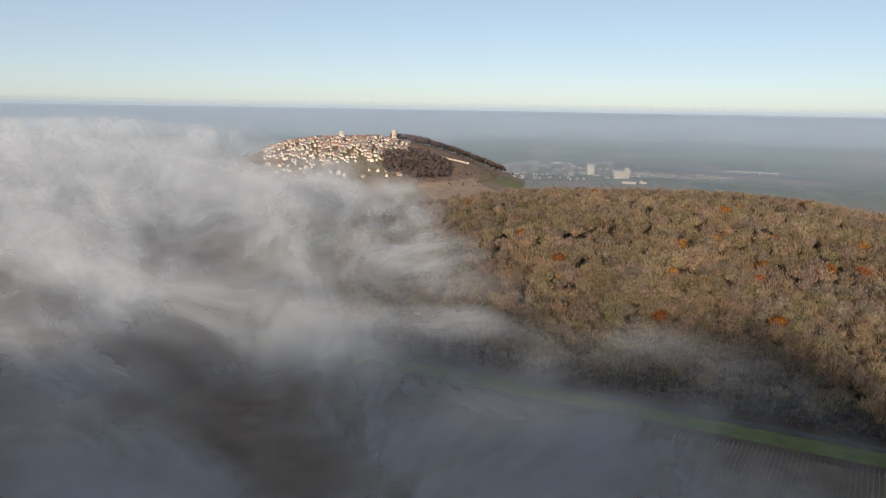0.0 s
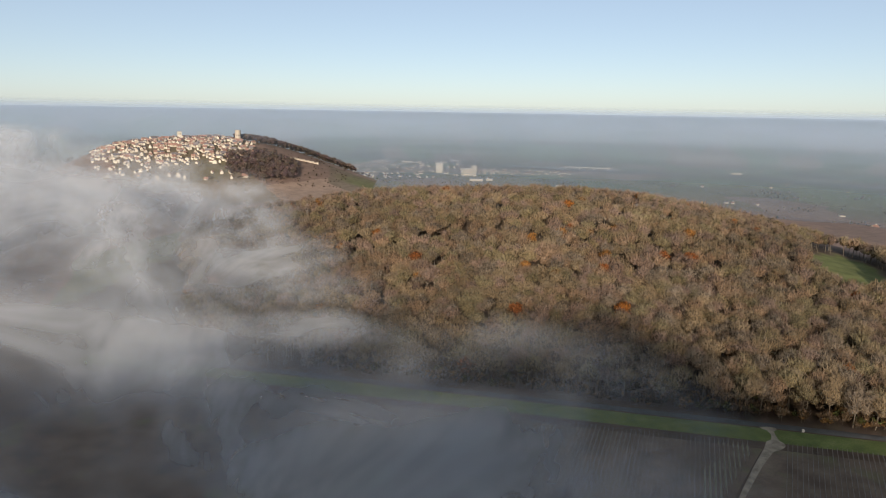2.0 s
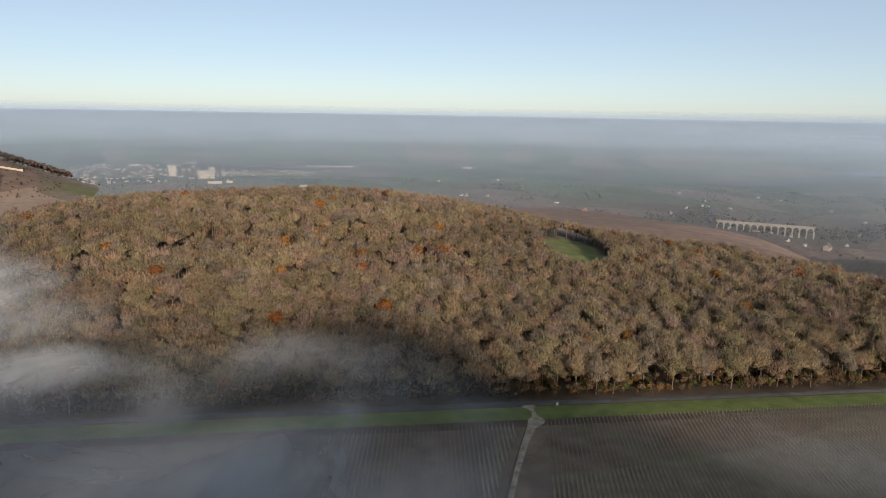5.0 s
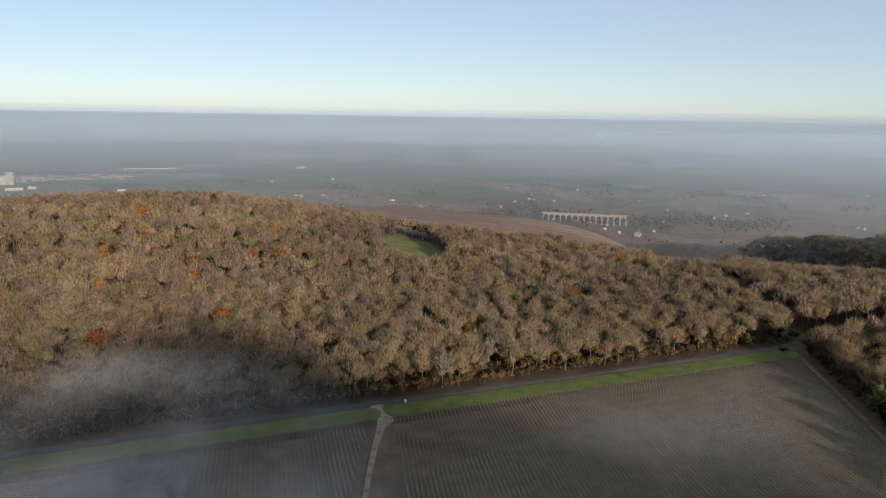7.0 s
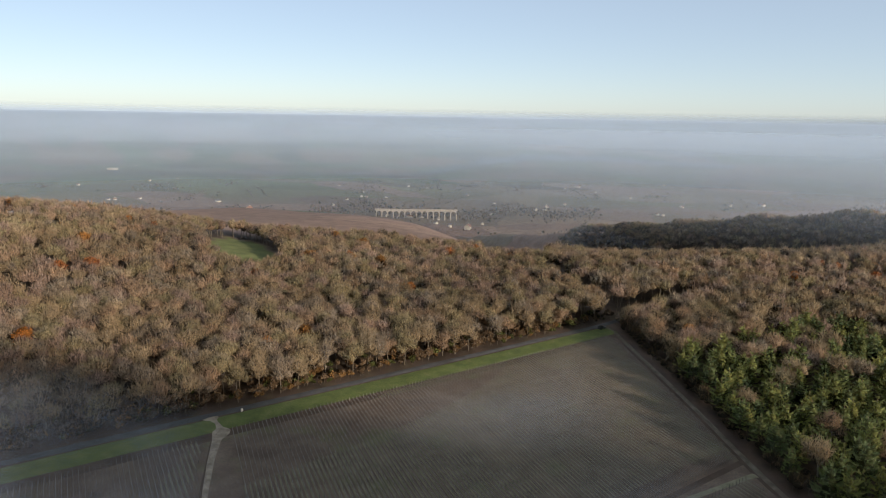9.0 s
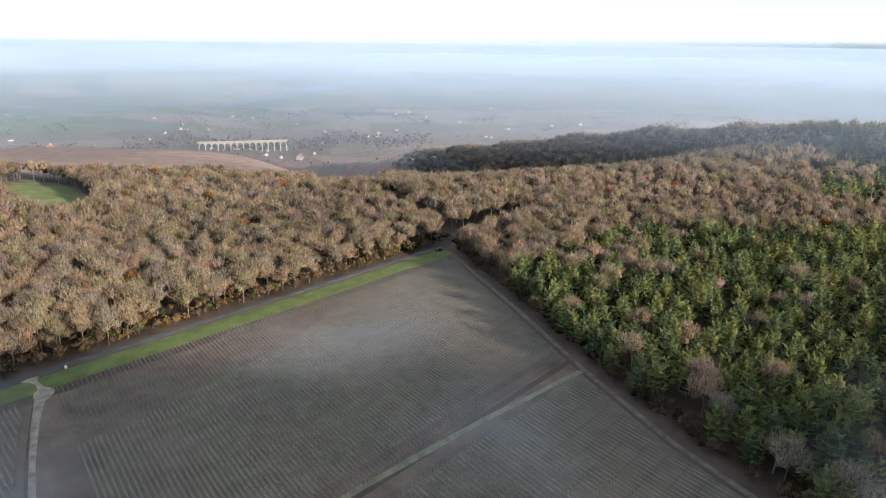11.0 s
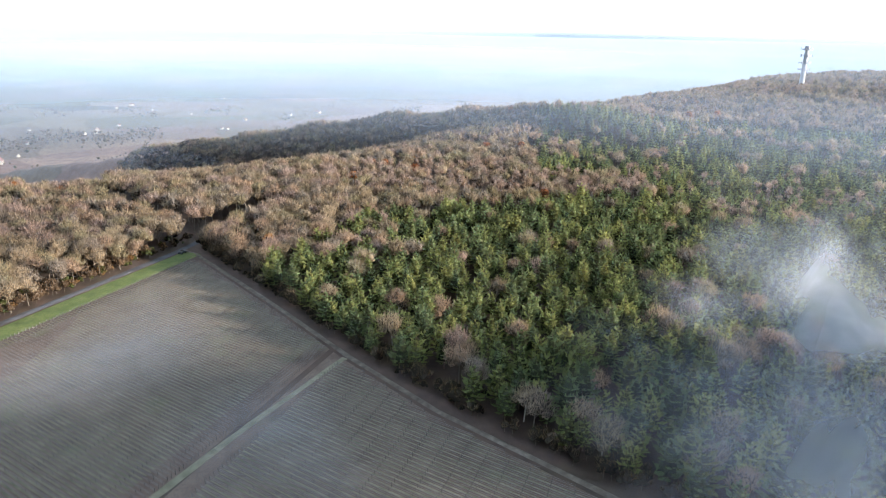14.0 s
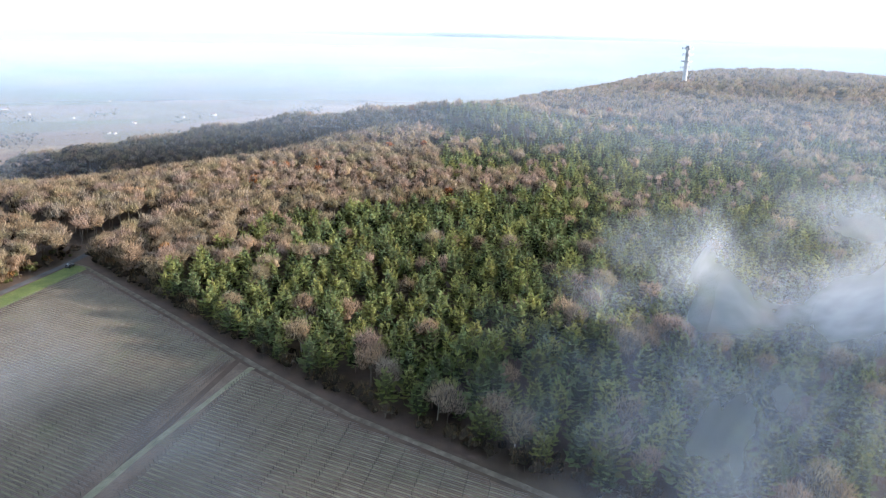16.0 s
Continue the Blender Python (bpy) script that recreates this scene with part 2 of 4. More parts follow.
def lattice(ix, iy, seed):
    h = np.sin(ix * 127.1 + iy * 311.7 + seed * 74.7) * 43758.5453
    return h - np.floor(h)


def value_noise(x, y, seed=0):
    ix, iy = np.floor(x), np.floor(y)
    fx, fy = x - ix, y - iy
    fx, fy = fx * fx * (3 - 2 * fx), fy * fy * (3 - 2 * fy)
    a, b = lattice(ix, iy, seed), lattice(ix + 1, iy, seed)
    c, d = lattice(ix, iy + 1, seed), lattice(ix + 1, iy + 1, seed)
    return (a * (1 - fx) + b * fx) * (1 - fy) + (c * (1 - fx) + d * fx) * fy


def fbm(x, y, size, seed=0, octaves=4):
    total, amp, norm = 0.0, 1.0, 0.0
    for i in range(octaves):
        total = total + amp * value_noise(x / size * 2 ** i + 13.7 * i, y / size * 2 ** i - 7.1 * i, seed + i)
        norm += amp
        amp *= 0.5
    return total / norm


def outside(x, y, poly):
    """Distance from a polygon; 0 inside it."""
    best = np.full(np.shape(x), 1e9)
    inside = np.zeros(np.shape(x), bool)
    for (ax, ay), (bx, by) in zip(poly, poly[1:] + poly[:1]):
        ex, ey = bx - ax, by - ay
        k = np.clip(((x - ax) * ex + (y - ay) * ey) / (ex * ex + ey * ey), 0, 1)
        best = np.minimum(best, np.hypot(x - ax - k * ex, y - ay - k * ey))
        cross = ((ay > y) != (by > y)) & (x < (bx - ax) * (y - ay) / (by - ay + 1e-9) + ax)
        inside ^= cross
    return np.where(inside, 0.0, best)


def height(x, y):
    """The ground's height."""
    x, y = np.asarray(x, float), np.asarray(y, float)
    d = outside(x, y, UPLAND)
    east = smooth(150, 560, x - 0.8 * y)
    reach = 1250 - 830 * east
    k = np.clip(d / reach, 0, 1)
    k = k * k * (3 - 2 * k)
    rough = smooth(60, 260, d) * (1 - smooth(500, 900, d))
    z = FIELD_Z * (1 - k)
    z = z + 23 * bump(x, y, 225, 430, 115, 95) + 17 * bump(x, y, 70, 520, 90, 90) - 5 * bump(x, y, 420, 310, 75, 85)
    z = z + 4 * bump(x, y, 217, 485, 60, 60) - 6 * bump(x, y, 352, 420, 55, 65)
    z = z + 46 * bump(x, y, 790, -640, 260, 250) + 7 * bump(x, y, 749, -240, 80, 80)
    z = z - 9 * bump(x, y, 944, -442, 100, 100) + 6 * bump(x, y, 850, -695, 150, 100)
    z = z + rough * (16 * (fbm(x, y, 210, 5, 3) - 0.5) + 26 * east * (fbm(x * 0.8 + y * 0.6, y * 0.8 - x * 0.6, 240, 9, 2) - 0.5))
    z = z + 9 * bump(x, y, 640, -150, 60, 60)
    p, v = (x - 404) * 0.59 - (y - 132) * 0.81, (x - 404) * 0.81 + (y - 132) * 0.59
    z = z - 11 * smooth(0, 80, v) * smooth(-90, 0, p) * (1 - smooth(150, 280, p))
    s, q = (x - 574) * 0.61 + (y + 157) * 0.792, -(x - 574) * 0.792 + (y + 157) * 0.61
    crest = np.interp(s, [-330, -160, 0, 108, 236, 410, 605, 800, 1000], [182, 182, 178, 161, 142, 108, 73, 40, 0])
    crest = crest + 2.6 * smooth(20, 90, s) * np.sin((s + 60 * (fbm(x, y, 160, 19, 2) - 0.5)) / 14)
    wob = 44 * (fbm(x, y, 130, 15, 3) - 0.5)
    fall = 38 * smooth(0, 50, q + wob) + 5 * smooth(60, 100, q) + 34 * smooth(92, 165, q + wob) + 60 * smooth(150, 330, q) - 0.10 * np.minimum(q, 0)
    lift = np.maximum(crest - fall - z, 0) * smooth(-140, 70, s) * (1 - smooth(60, 260, -q))
    z = z + lift * smooth(0, 12, lift)
    # the town's hill and the saddle before it
    z = z + 131 * bump(x, y, -180, 1490, 235, 170) + 21 * bump(x, y, 30, 1540, 190, 130, -12)
    z = z + 5 * bump(x, y, -50, 1480, 100, 60) + 36 * bump(x, y, -370, 1440, 110, 110)
    z = z + 6 * bump(x, y, 90, 1230, 330, 230)
    z = np.minimum(z, 176) + np.maximum(z - 176, 0) * 0.75
    # the river plain: faint swells; beyond 3300 bent up to fit the camera's horizon
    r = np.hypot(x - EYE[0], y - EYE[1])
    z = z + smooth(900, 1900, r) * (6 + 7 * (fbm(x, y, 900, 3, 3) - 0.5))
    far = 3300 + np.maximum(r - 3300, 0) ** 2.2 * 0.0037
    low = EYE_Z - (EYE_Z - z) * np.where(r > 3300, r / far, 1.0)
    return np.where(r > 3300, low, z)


def along(x, y):
    return x * U[0] + y * U[1], x * N[0] + y * N[1]


def place(s, n):
    return s * U[0] + n * N[0], s * U[1] + n * N[1]


def pine_edge(n):
    """Where the track before the pines runs, by its distance across the lane."""
    return np.interp(n, [-60, 18, 69, 105, 145, 216], [98, 122, 143, 163, 188, 230])


def meadow_at(x, y):
    """1 on the clearing behind the hill's crest, stretched along the camera's sight line."""
    u, v = (x - 311) * 0.70 + (y - 333) * 0.71, (x - 311) * 0.71 - (y - 333) * 0.70
    return (u / 70) ** 2 + ((v + 0.10 * u) / 22) ** 2 < 1


def woods(x, y):
    """Which ground is wooded: 0 none, 1 hill wood, 2 wood beyond the track."""
    s, n = along(x, y)
    r = np.hypot(x - EYE[0], y - EYE[1])
    az = np.degrees(np.arctan2(-(x - EYE[0]), y - EYE[1]))
    d = outside(x, y, UPLAND)
    meadow = meadow_at(x, y)
    back = 45 + 40 * (fbm(x, y, 60, 21, 2) - 0.5)
    hill = (n > 225) & (s < 241 + 0.42 * (n - 228)) & (d < back) & ~meadow & (x > -70 - 0.1 * y) & (r < 900)
    lane = (n > 215 - 0.02 * s) & (n < 230) & (s < 300)
    right = (s > pine_edge(n) + 4.5) & ~lane & ((n < 216) | (s > 236 + 0.42 * (n - 228) + 14 * (n > 228))) & (d < 520) & (r < 1150) & ((az < -70) | (d < 60))
    right &= ~((n > 216) & (s < 246))
    return np.where(hill, 1, np.where(right, 2, 0))


def pines(x, y):
    r = np.hypot(x - EYE[0], y - EYE[1])
    az = np.degrees(np.arctan2(-(x - EYE[0]), y - EYE[1]))
    wob = 40 * (fbm(x, y, 70, 31, 2) - 0.5)
    a = (az < -79.6) & (r < np.interp(-az, [79.6, 80.4, 87, 90.5, 104, 112], [246, 258, 300, 340, 370, 400]) + 0.6 * wob)
    b = (az < -104 + 0.1 * wob) & (r > 440 + wob) & (r < 640 + wob)
    c = (az < -113 + 0.1 * wob) & (r < 640 + wob)
    return a | b | c


# ---------------------------------------------------------------- mesh tools
def mesh_of(name, verts, tris, mats, index=None, colours=None, values=None):
    """A mesh from arrays of corners and triangles or quads."""
    verts, tris = np.asarray(verts, np.float32), np.asarray(tris, np.int32)
    me = bpy.data.meshes.new(name)
    me.vertices.add(len(verts))
    me.vertices.foreach_set("co", verts.ravel())
    me.loops.add(tris.size)
    me.loops.foreach_set("vertex_index", tris.ravel())
    me.polygons.add(len(tris))
    me.polygons.foreach_set("loop_start", np.arange(len(tris), dtype=np.int32) * tris.shape[1])
    for m in mats:
        me.materials.append(m)
    if index is not None:
        me.polygons.foreach_set("material_index", np.asarray(index, np.int32))
    for key, col in (colours or {}).items():
        a = me.attributes.new(key, "FLOAT_COLOR", "POINT")
        a.data.foreach_set("color", np.hstack([col, np.ones((len(col), 1))]).astype(np.float32).ravel())
    for key, val in (values or {}).items():
        a = me.attributes.new(key, "FLOAT", "POINT")
        a.data.foreach_set("value", np.asarray(val, np.float32).ravel())
    me.update(calc_edges=True)
    return me


def grid_faces(rows, cols, closed=False):
    i, j = np.meshgrid(np.arange(rows - 1), np.arange(cols if closed else cols - 1), indexing="ij")
    a, k = i * cols + j, (j + 1) % cols
    return np.stack([a, i * cols + k, (i + 1) * cols + k, a + cols], -1).reshape(-1, 4)


def shade_smooth(me):
    me.polygons.foreach_set("use_smooth", np.ones(len(me.polygons), bool))
    return me


def part(name, bm, material, parent, label=""):
    """Links a bmesh (or a mesh) as one mesh object under a thing or a part."""
    if isinstance(bm, bmesh.types.BMesh):
        me = bpy.data.meshes.new(name)
        bm.to_mesh(me)
        bm.free()
        me.materials.append(material)
    else:
        me = bm
    ob = new(name, me)
    ob.parent = parent
    if label:
        tagged(ob, label)
    return ob


def box(bm, x0, x1, y0, y1, z0, z1):
    v = [bm.verts.new(c) for c in ((x0, y0, z0), (x1, y0, z0), (x1, y1, z0), (x0, y1, z0), (x0, y0, z1), (x1, y0, z1), (x1, y1, z1), (x0, y1, z1))]
    for f in ((3, 2, 1, 0), (4, 5, 6, 7), (0, 1, 5, 4), (1, 2, 6, 5), (2, 3, 7, 6), (3, 0, 4, 7)):
        bm.faces.new([v[i] for i in f])
    return v


def tube(bm, x, y, rings, sides=12, cap=True):
    """A turned solid from (height, radius) rings."""
    loops = [[bm.verts.new((x + r * math.cos(6.2832 * i / sides), y + r * math.sin(6.2832 * i / sides), z)) for i in range(sides)] for z, r in rings]
    for a, b in zip(loops, loops[1:]):
        for i in range(sides):
            bm.faces.new((a[i], a[(i + 1) % sides], b[(i + 1) % sides], b[i]))
    if cap:
        bm.faces.new(loops[-1])
        bm.faces.new(loops[0][::-1])


# ---------------------------------------------------------------- ground
def build_ground():
    rings = np.concatenate([[0.5], np.geomspace(8, 700, 130), np.geomspace(712, 4930, 120)])
    turns = np.linspace(0, 2 * np.pi, 420, endpoint=False)
    r, a = np.meshgrid(rings, turns, indexing="ij")
    x, y = EYE[0] + r * np.sin(a), EYE[1] + r * np.cos(a)
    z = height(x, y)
    d = outside(x, y, UPLAND)
    wood = np.maximum((woods(x, y) > 0) * 1.0, 0.35 * smooth(0.12, 0.4, bump(x, y, -170, 1440, 190, 120)))
    wood = np.maximum(wood, 0.8 * (d < 50) * ~meadow_at(x, y))
    slope = 1 - smooth(1000, 2100, d + 700 * (fbm(x, y, 500, 51, 2) - 0.5))
    s, n = along(x, y)
    meadow = meadow_at(x, y)
    green = np.maximum(meadow * 1.0, ((n > 224) & (n < 229)) * 0.5)
    green = np.maximum(green, smooth(0.52, 0.6, fbm(x, y, 190, 41, 2)) * bump(x, y, 90, 1230, 170, 120))
    me = mesh_of("ground", np.stack([x, y, z], -1).reshape(-1, 3), grid_faces(len(rings), len(turns), True)[:, ::-1], [LAND],
                 colours={"cover": np.stack([wood, slope, green], -1).reshape(-1, 3)})
    tagged(new("ground", shade_smooth(me)), "rolling winter farmland, wooded upland and wide river plain", "ground", kind="structure")


def strip(name, centre, half, material, lift, label, category, step=2.0, across=3):
    """A band of ground cover that follows the land: centre line and half width by points along it."""
    pts = np.array(centre, float)
    seg = np.concatenate([[0], np.cumsum(np.hypot(*np.diff(pts, axis=0).T))])
    k = np.arange(0, seg[-1] + step, step)
    cx, cy = np.interp(k, seg, pts[:, 0]), np.interp(k, seg, pts[:, 1])
    w = np.interp(k, seg, half) if isinstance(half, (list, tuple)) else np.full(len(k), half)
    tx, ty = np.gradient(cx), np.gradient(cy)
    t = np.hypot(tx, ty)
    c = np.linspace(-1, 1, across)
    edge = 1 + 0.22 * (fbm(k, k * 0, 6, 3, 2) - 0.5)
    x = cx[:, None] - (ty / t)[:, None] * c * (w * edge)[:, None]
    y = cy[:, None] + (tx / t)[:, None] * c * (w * edge)[:, None]
    z = height(x, y) + lift
    z[:, 0] -= 0.25
    z[:, -1] -= 0.25
    me = mesh_of(name, np.stack([x, y, z], -1).reshape(-1, 3), grid_faces(len(k), across), [material])
    return tagged(new(name, me), label, category, kind="structure")


def patch(name, s0, s1, n0, n1, lift, material, label, category, step=3.0):
    """A field laid on the land, its sides given along and across the lane (the ends may be functions of n)."""
    n = np.arange(n0, n1 + 0.01, step)
    lo = np.array([s0(v) if callable(s0) else s0 for v in n])
    hi = np.array([s1(v) if callable(s1) else s1 for v in n])
    k = np.linspace(0, 1, 60)
    s = lo[:, None] + (hi - lo)[:, None] * k
    nn = np.repeat(n[:, None], len(k), 1)
    x, y = place(s, nn)
    z = height(x, y) + lift
    z[0] -= 0.3
    z[-1] -= 0.3
    me = mesh_of(name, np.stack([x, y, z], -1).reshape(-1, 3), grid_faces(len(n), len(k))[:, ::-1], [material])
    return tagged(new(name, me), label, category, kind="structure")


def path_side(n):
    return float(np.interp(n, [-80, 140, 176, 200, 209], [2, 22, 35, 45, 49]))


def field_ground():
    patch("field_soil", lambda n: path_side(n) + 1.2, lambda n: float(pine_edge(n)) - 4, 110.5, 208, 0.10, SOIL, "bare brown winter vineyard soil between the rows", "field")
    patch("field_soil", -170, lambda n: path_side(n) - 1.2, -40, 206, 0.10, SOIL, "bare brown winter vineyard soil with weeds", "field")
    patch("field_soil", lambda n: path_side(n) + 1.2, lambda n: float(pine_edge(n)) - 4, -40, 113.5, 0.05, SOIL, "bare dark vineyard soil below the grass track", "field")
    patch("verge", -190, 226, 207.5, 219.6, 0.16, VERGE, "bright green mown grass verge beside the lane", "grass verge")
    strip("grass_track", [place(s, n) for s, n in ((path_side(110), 112.0), (78, 113.5), (120, 110), (160, 105.5))], 1.5, DRYGRASS, 0.20, "pale grassy track between two vineyard blocks", "track")
    strip("lane", [place(s, 220.6) for s in (-260, -100, 60, 180, 226)] + [place(250, 223), place(275, 227), place(330, 236)], 1.7, ASPHALT, 0.26, "narrow grey asphalt lane along the wood", "road")
    strip("dirt_path", [place(s, n) for s, n in ((50, 219), (50.5, 214), (50, 208), (47, 203), (41, 190), (35.5, 176), (29, 158), (22, 138), (14, 100))],
          [2.6, 1.2, 2.6, 1.5, 0.9, 0.8, 0.8, 0.8, 0.8], DIRT, 0.30, "trodden pale dirt path curving off the lane", "path", 1.2)
    strip("forest_track", [place(float(pine_edge(n)) - 1.5, n) for n in (221, 212, 196, 170, 145, 105, 69, 40, 18, -30)], 0.95, TRACK, 0.24, "muddy wheel track along the edge of the pines", "track")


# ---------------------------------------------------------------- trees
class Shape:
    def __init__(self):
        self.v, self.f, self.m = [], [], []

    def tri(self, a, b, c, m):
        i = len(self.v)
        self.v += [a, b, c]
        self.f.append((i, i + 1, i + 2))
        self.m.append(m)

    def limb(self, a, b, ra, rb, sides=3):
        a, b = np.array(a, float), np.array(b, float)
        w = b - a
        p = np.cross(w, (0.3, 0.9, 0.2))
        p /= np.linalg.norm(p) + 1e-9
        q = np.cross(w, p)
        q /= np.linalg.norm(q) + 1e-9
        i = len(self.v)
        for k in range(sides):
            c, s = math.cos(6.2832 * k / sides), math.sin(6.2832 * k / sides)
            self.v += [a + (p * c + q * s) * ra, b + (p * c + q * s) * rb]
        for k in range(sides):
            j = (k + 1) % sides
            self.f += [(i + 2 * k, i + 2 * j, i + 2 * j + 1), (i + 2 * k, i + 2 * j + 1, i + 2 * k + 1)]
            self.m += [0, 0]

    def arrays(self):
        return np.array(self.v), np.array(self.f), np.array(self.m)


def ico():
    """The twelve corners and twenty faces of a round clump."""
    bm = bmesh.new()
    bmesh.ops.create_icosphere(bm, subdivisions=1, radius=1.0)
    bm.verts.index_update()
    v = np.array([tuple(p.co) for p in bm.verts])
    f = np.array([[p.index for p in q.verts] for q in bm.faces])
    bm.free()
    return v, f


ICO_V, ICO_F = ico()


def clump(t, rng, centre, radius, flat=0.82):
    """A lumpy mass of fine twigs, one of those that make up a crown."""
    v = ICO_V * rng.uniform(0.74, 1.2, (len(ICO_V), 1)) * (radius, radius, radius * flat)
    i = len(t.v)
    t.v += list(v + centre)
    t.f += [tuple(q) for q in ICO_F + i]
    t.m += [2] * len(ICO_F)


def bare_tree(seed, tall, wide, limbs, lobes, twigs, width, reach=2.0, leafy=False):
    """A leafless tree: tapered trunk, rising limbs, and a rounded, lobed crown of dense twigs with feathered edges."""
    rng = np.random.default_rng(seed)
    t = Shape()
    lean = rng.normal(0, 0.03 * tall, 2)
    fork = np.array([lean[0], lean[1], tall * 0.5])
    t.limb((0, 0, -0.6), fork, 0.016 * tall, 0.010 * tall, 4)
    t.limb(fork, (lean[0] * 1.4, lean[1] * 1.4, tall * 0.9), 0.010 * tall, 0.003 * tall)
    heads = []
    for i in range(lobes):
        a = 2.4 * i + rng.uniform(-0.5, 0.5)
        if i == 0:
            c, r = np.array([lean[0] * 1.3, lean[1] * 1.3, tall * rng.uniform(0.62, 0.68)]), wide * rng.uniform(0.70, 0.80)
        else:
            out = wide * rng.uniform(0.42, 0.58)
            c = np.array([lean[0] + math.cos(a) * out, lean[1] + math.sin(a) * out, tall * rng.uniform(0.42, 0.70)])
            r = wide * rng.uniform(0.38, 0.52)
        heads.append((c, r))
        clump(t, rng, c, r * 0.72, 0.95 if i == 0 else 0.85)
    for i in range(limbs):
        c, r = heads[1 + i % max(1, lobes - 1)] if lobes > 1 else heads[0]
        base = np.array([lean[0] * 0.6, lean[1] * 0.6, tall * rng.uniform(0.28, 0.5)])
        tip = c + (c - base) * (0.75 * r / (np.linalg.norm(c - base) + 0.1)) + rng.normal(0, 0.25, 3) * r
        t.limb(base, c * 0.9 + base * 0.1, 0.008 * tall, 0.005 * tall)
        t.limb(c * 0.9 + base * 0.1, tip, 0.005 * tall, 0.002 * tall)
    for i in range(twigs):
        c, r = heads[0 if i % 3 == 0 else rng.integers(len(heads))]
        d = rng.normal(0, 1, 3)
        d[2] = abs(d[2]) * 0.95 - 0.2
        d = d / np.linalg.norm(d) + np.array([c[0], c[1], 0.0]) / wide * 0.7
        d /= np.linalg.norm(d)
        p = c + d * r * rng.uniform(0.5, 0.86) * (1, 1, 0.85)
        w = d * 0.75 + np.array([0, 0, 0.8]) + rng.normal(0, 0.34, 3)
        if i % 3 == 0:                         # sprays that lie over the clump
            w = w - d * (w @ d) * 0.6
        w /= np.linalg.norm(w)
        side = np.cross(w, d + rng.normal(0, 0.7, 3))
        side /= np.linalg.norm(side) + 1e-9
        k = width * rng.uniform(0.6, 1.3)
        ln = reach * rng.uniform(0.6, 1.2)
        if leafy:
            t.tri(p - side * k, p + side * k, p + w * ln * 0.55, 1)
        else:
            t.tri(p - side * k * 0.5, p + side * k * 0.5, p + w * ln, 1)
    return t.arrays()


def pine_tree(seed, tall, wide, whorls, per, tufts):
    """A pine: straight trunk and tiers of broad upswept boughs with needle tufts."""
    rng = np.random.default_rng(seed)
    t = Shape()
    t.limb((0, 0, -0.6), (0, 0, tall * 0.97), 0.22, 0.05, 4)
    for z, r in ((0.40, 0.52), (0.60, 0.42), (0.78, 0.24)):
        clump(t, rng, np.array([0, 0, tall * z]), wide * r, 1.3)
    up = np.array([0, 0, 1.0])
    for i in range(whorls):
        k = i / (whorls - 1)
        z = tall * (0.24 + 0.70 * k)
        out = 0.4 + wide * min(1.0, 0.72 + 1.4 * k) * (1 - k) ** 0.62
        for j in range(per if k < 0.8 else per - 2):
            a = 6.2832 * j / per + i * 1.1 + rng.uniform(-0.35, 0.35)
            r = out * rng.uniform(0.62, 1.18)
            away, cross = np.array([math.cos(a), math.sin(a), 0.0]), np.array([-math.sin(a), math.cos(a), 0.0])
            e = away * r + up * (z + (0.10 + 0.3 * k) * r + rng.uniform(-0.3, 0.3))
            root = up * (z - 0.2) + away * r * 0.10
            b = (0.20 + 0.15 * r) * rng.uniform(0.8, 1.25)
            mid = root * 0.36 + e * 0.64
            dip = up * 0.22 * b
            t.tri(root, mid - cross * b - dip, e, 1)
            t.tri(root, e, mid + cross * b - dip, 1)
            for q in range(tufts):
                f = 0.45 + 0.5 * (q + rng.random()) / tufts
                p = root * (1 - f) + e * f + cross * b * rng.uniform(-0.7, 0.7)
                tip = p + (away * rng.uniform(0.1, 0.6) + cross * rng.uniform(-0.5, 0.5) + up * rng.uniform(0.5, 0.9)) * (0.5 + 0.17 * r)
                t.tri(p - cross * 0.28, p + cross * 0.28, tip, 1)
    t.tri(np.array((-0.22, 0, tall * 0.9)), np.array((0.22, 0, tall * 0.9)), np.array((0, 0, tall * 1.04)), 1)
    return t.arrays()


BARE_NEAR = [bare_tree(10 + i, 14.0, 5.2, 6, 5, 290, 0.18, 2.2) for i in range(6)]
BARE_MID = [bare_tree(30 + i, 13.5, 5.3, 0, 3, 116, 0.33, 2.5) for i in range(7)]
BARE_FAR = [bare_tree(50 + i, 13.0, 5.6, 0, 2, 30, 0.55, 2.8) for i in range(5)]
BIRCH = [bare_tree(70 + i, 14.5, 2.7, 3, 3, 90, 0.17, 2.0) for i in range(4)]
LEAFY = [bare_tree(90 + i, 14.5, 4.4, 3, 7, 200, 0.27, 1.5, True) for i in range(4)]
PINE_NEAR = [pine_tree(110 + i, 12.5, 4.3, 7, 7, 3) for i in range(6)]
PINE_FAR = [pine_tree(130 + i, 12.0, 4.3, 5, 6, 1) for i in range(4)]

OAK_TINTS = np.array((1.36, 1.35, 1.42)) * np.array([(0.20, 0.157, 0.095), (0.23, 0.18, 0.11), (0.18, 0.148, 0.105), (0.23, 0.165, 0.105), (0.19, 0.160, 0.09), (0.21, 0.155, 0.115)])
RUST_TINTS = np.array([(0.34, 0.135, 0.035), (0.30, 0.15, 0.05), (0.27, 0.105, 0.04)])
BIRCH_TINTS = 1.35 * np.array([(0.21, 0.152, 0.115), (0.23, 0.17, 0.13), (0.20, 0.148, 0.115)])
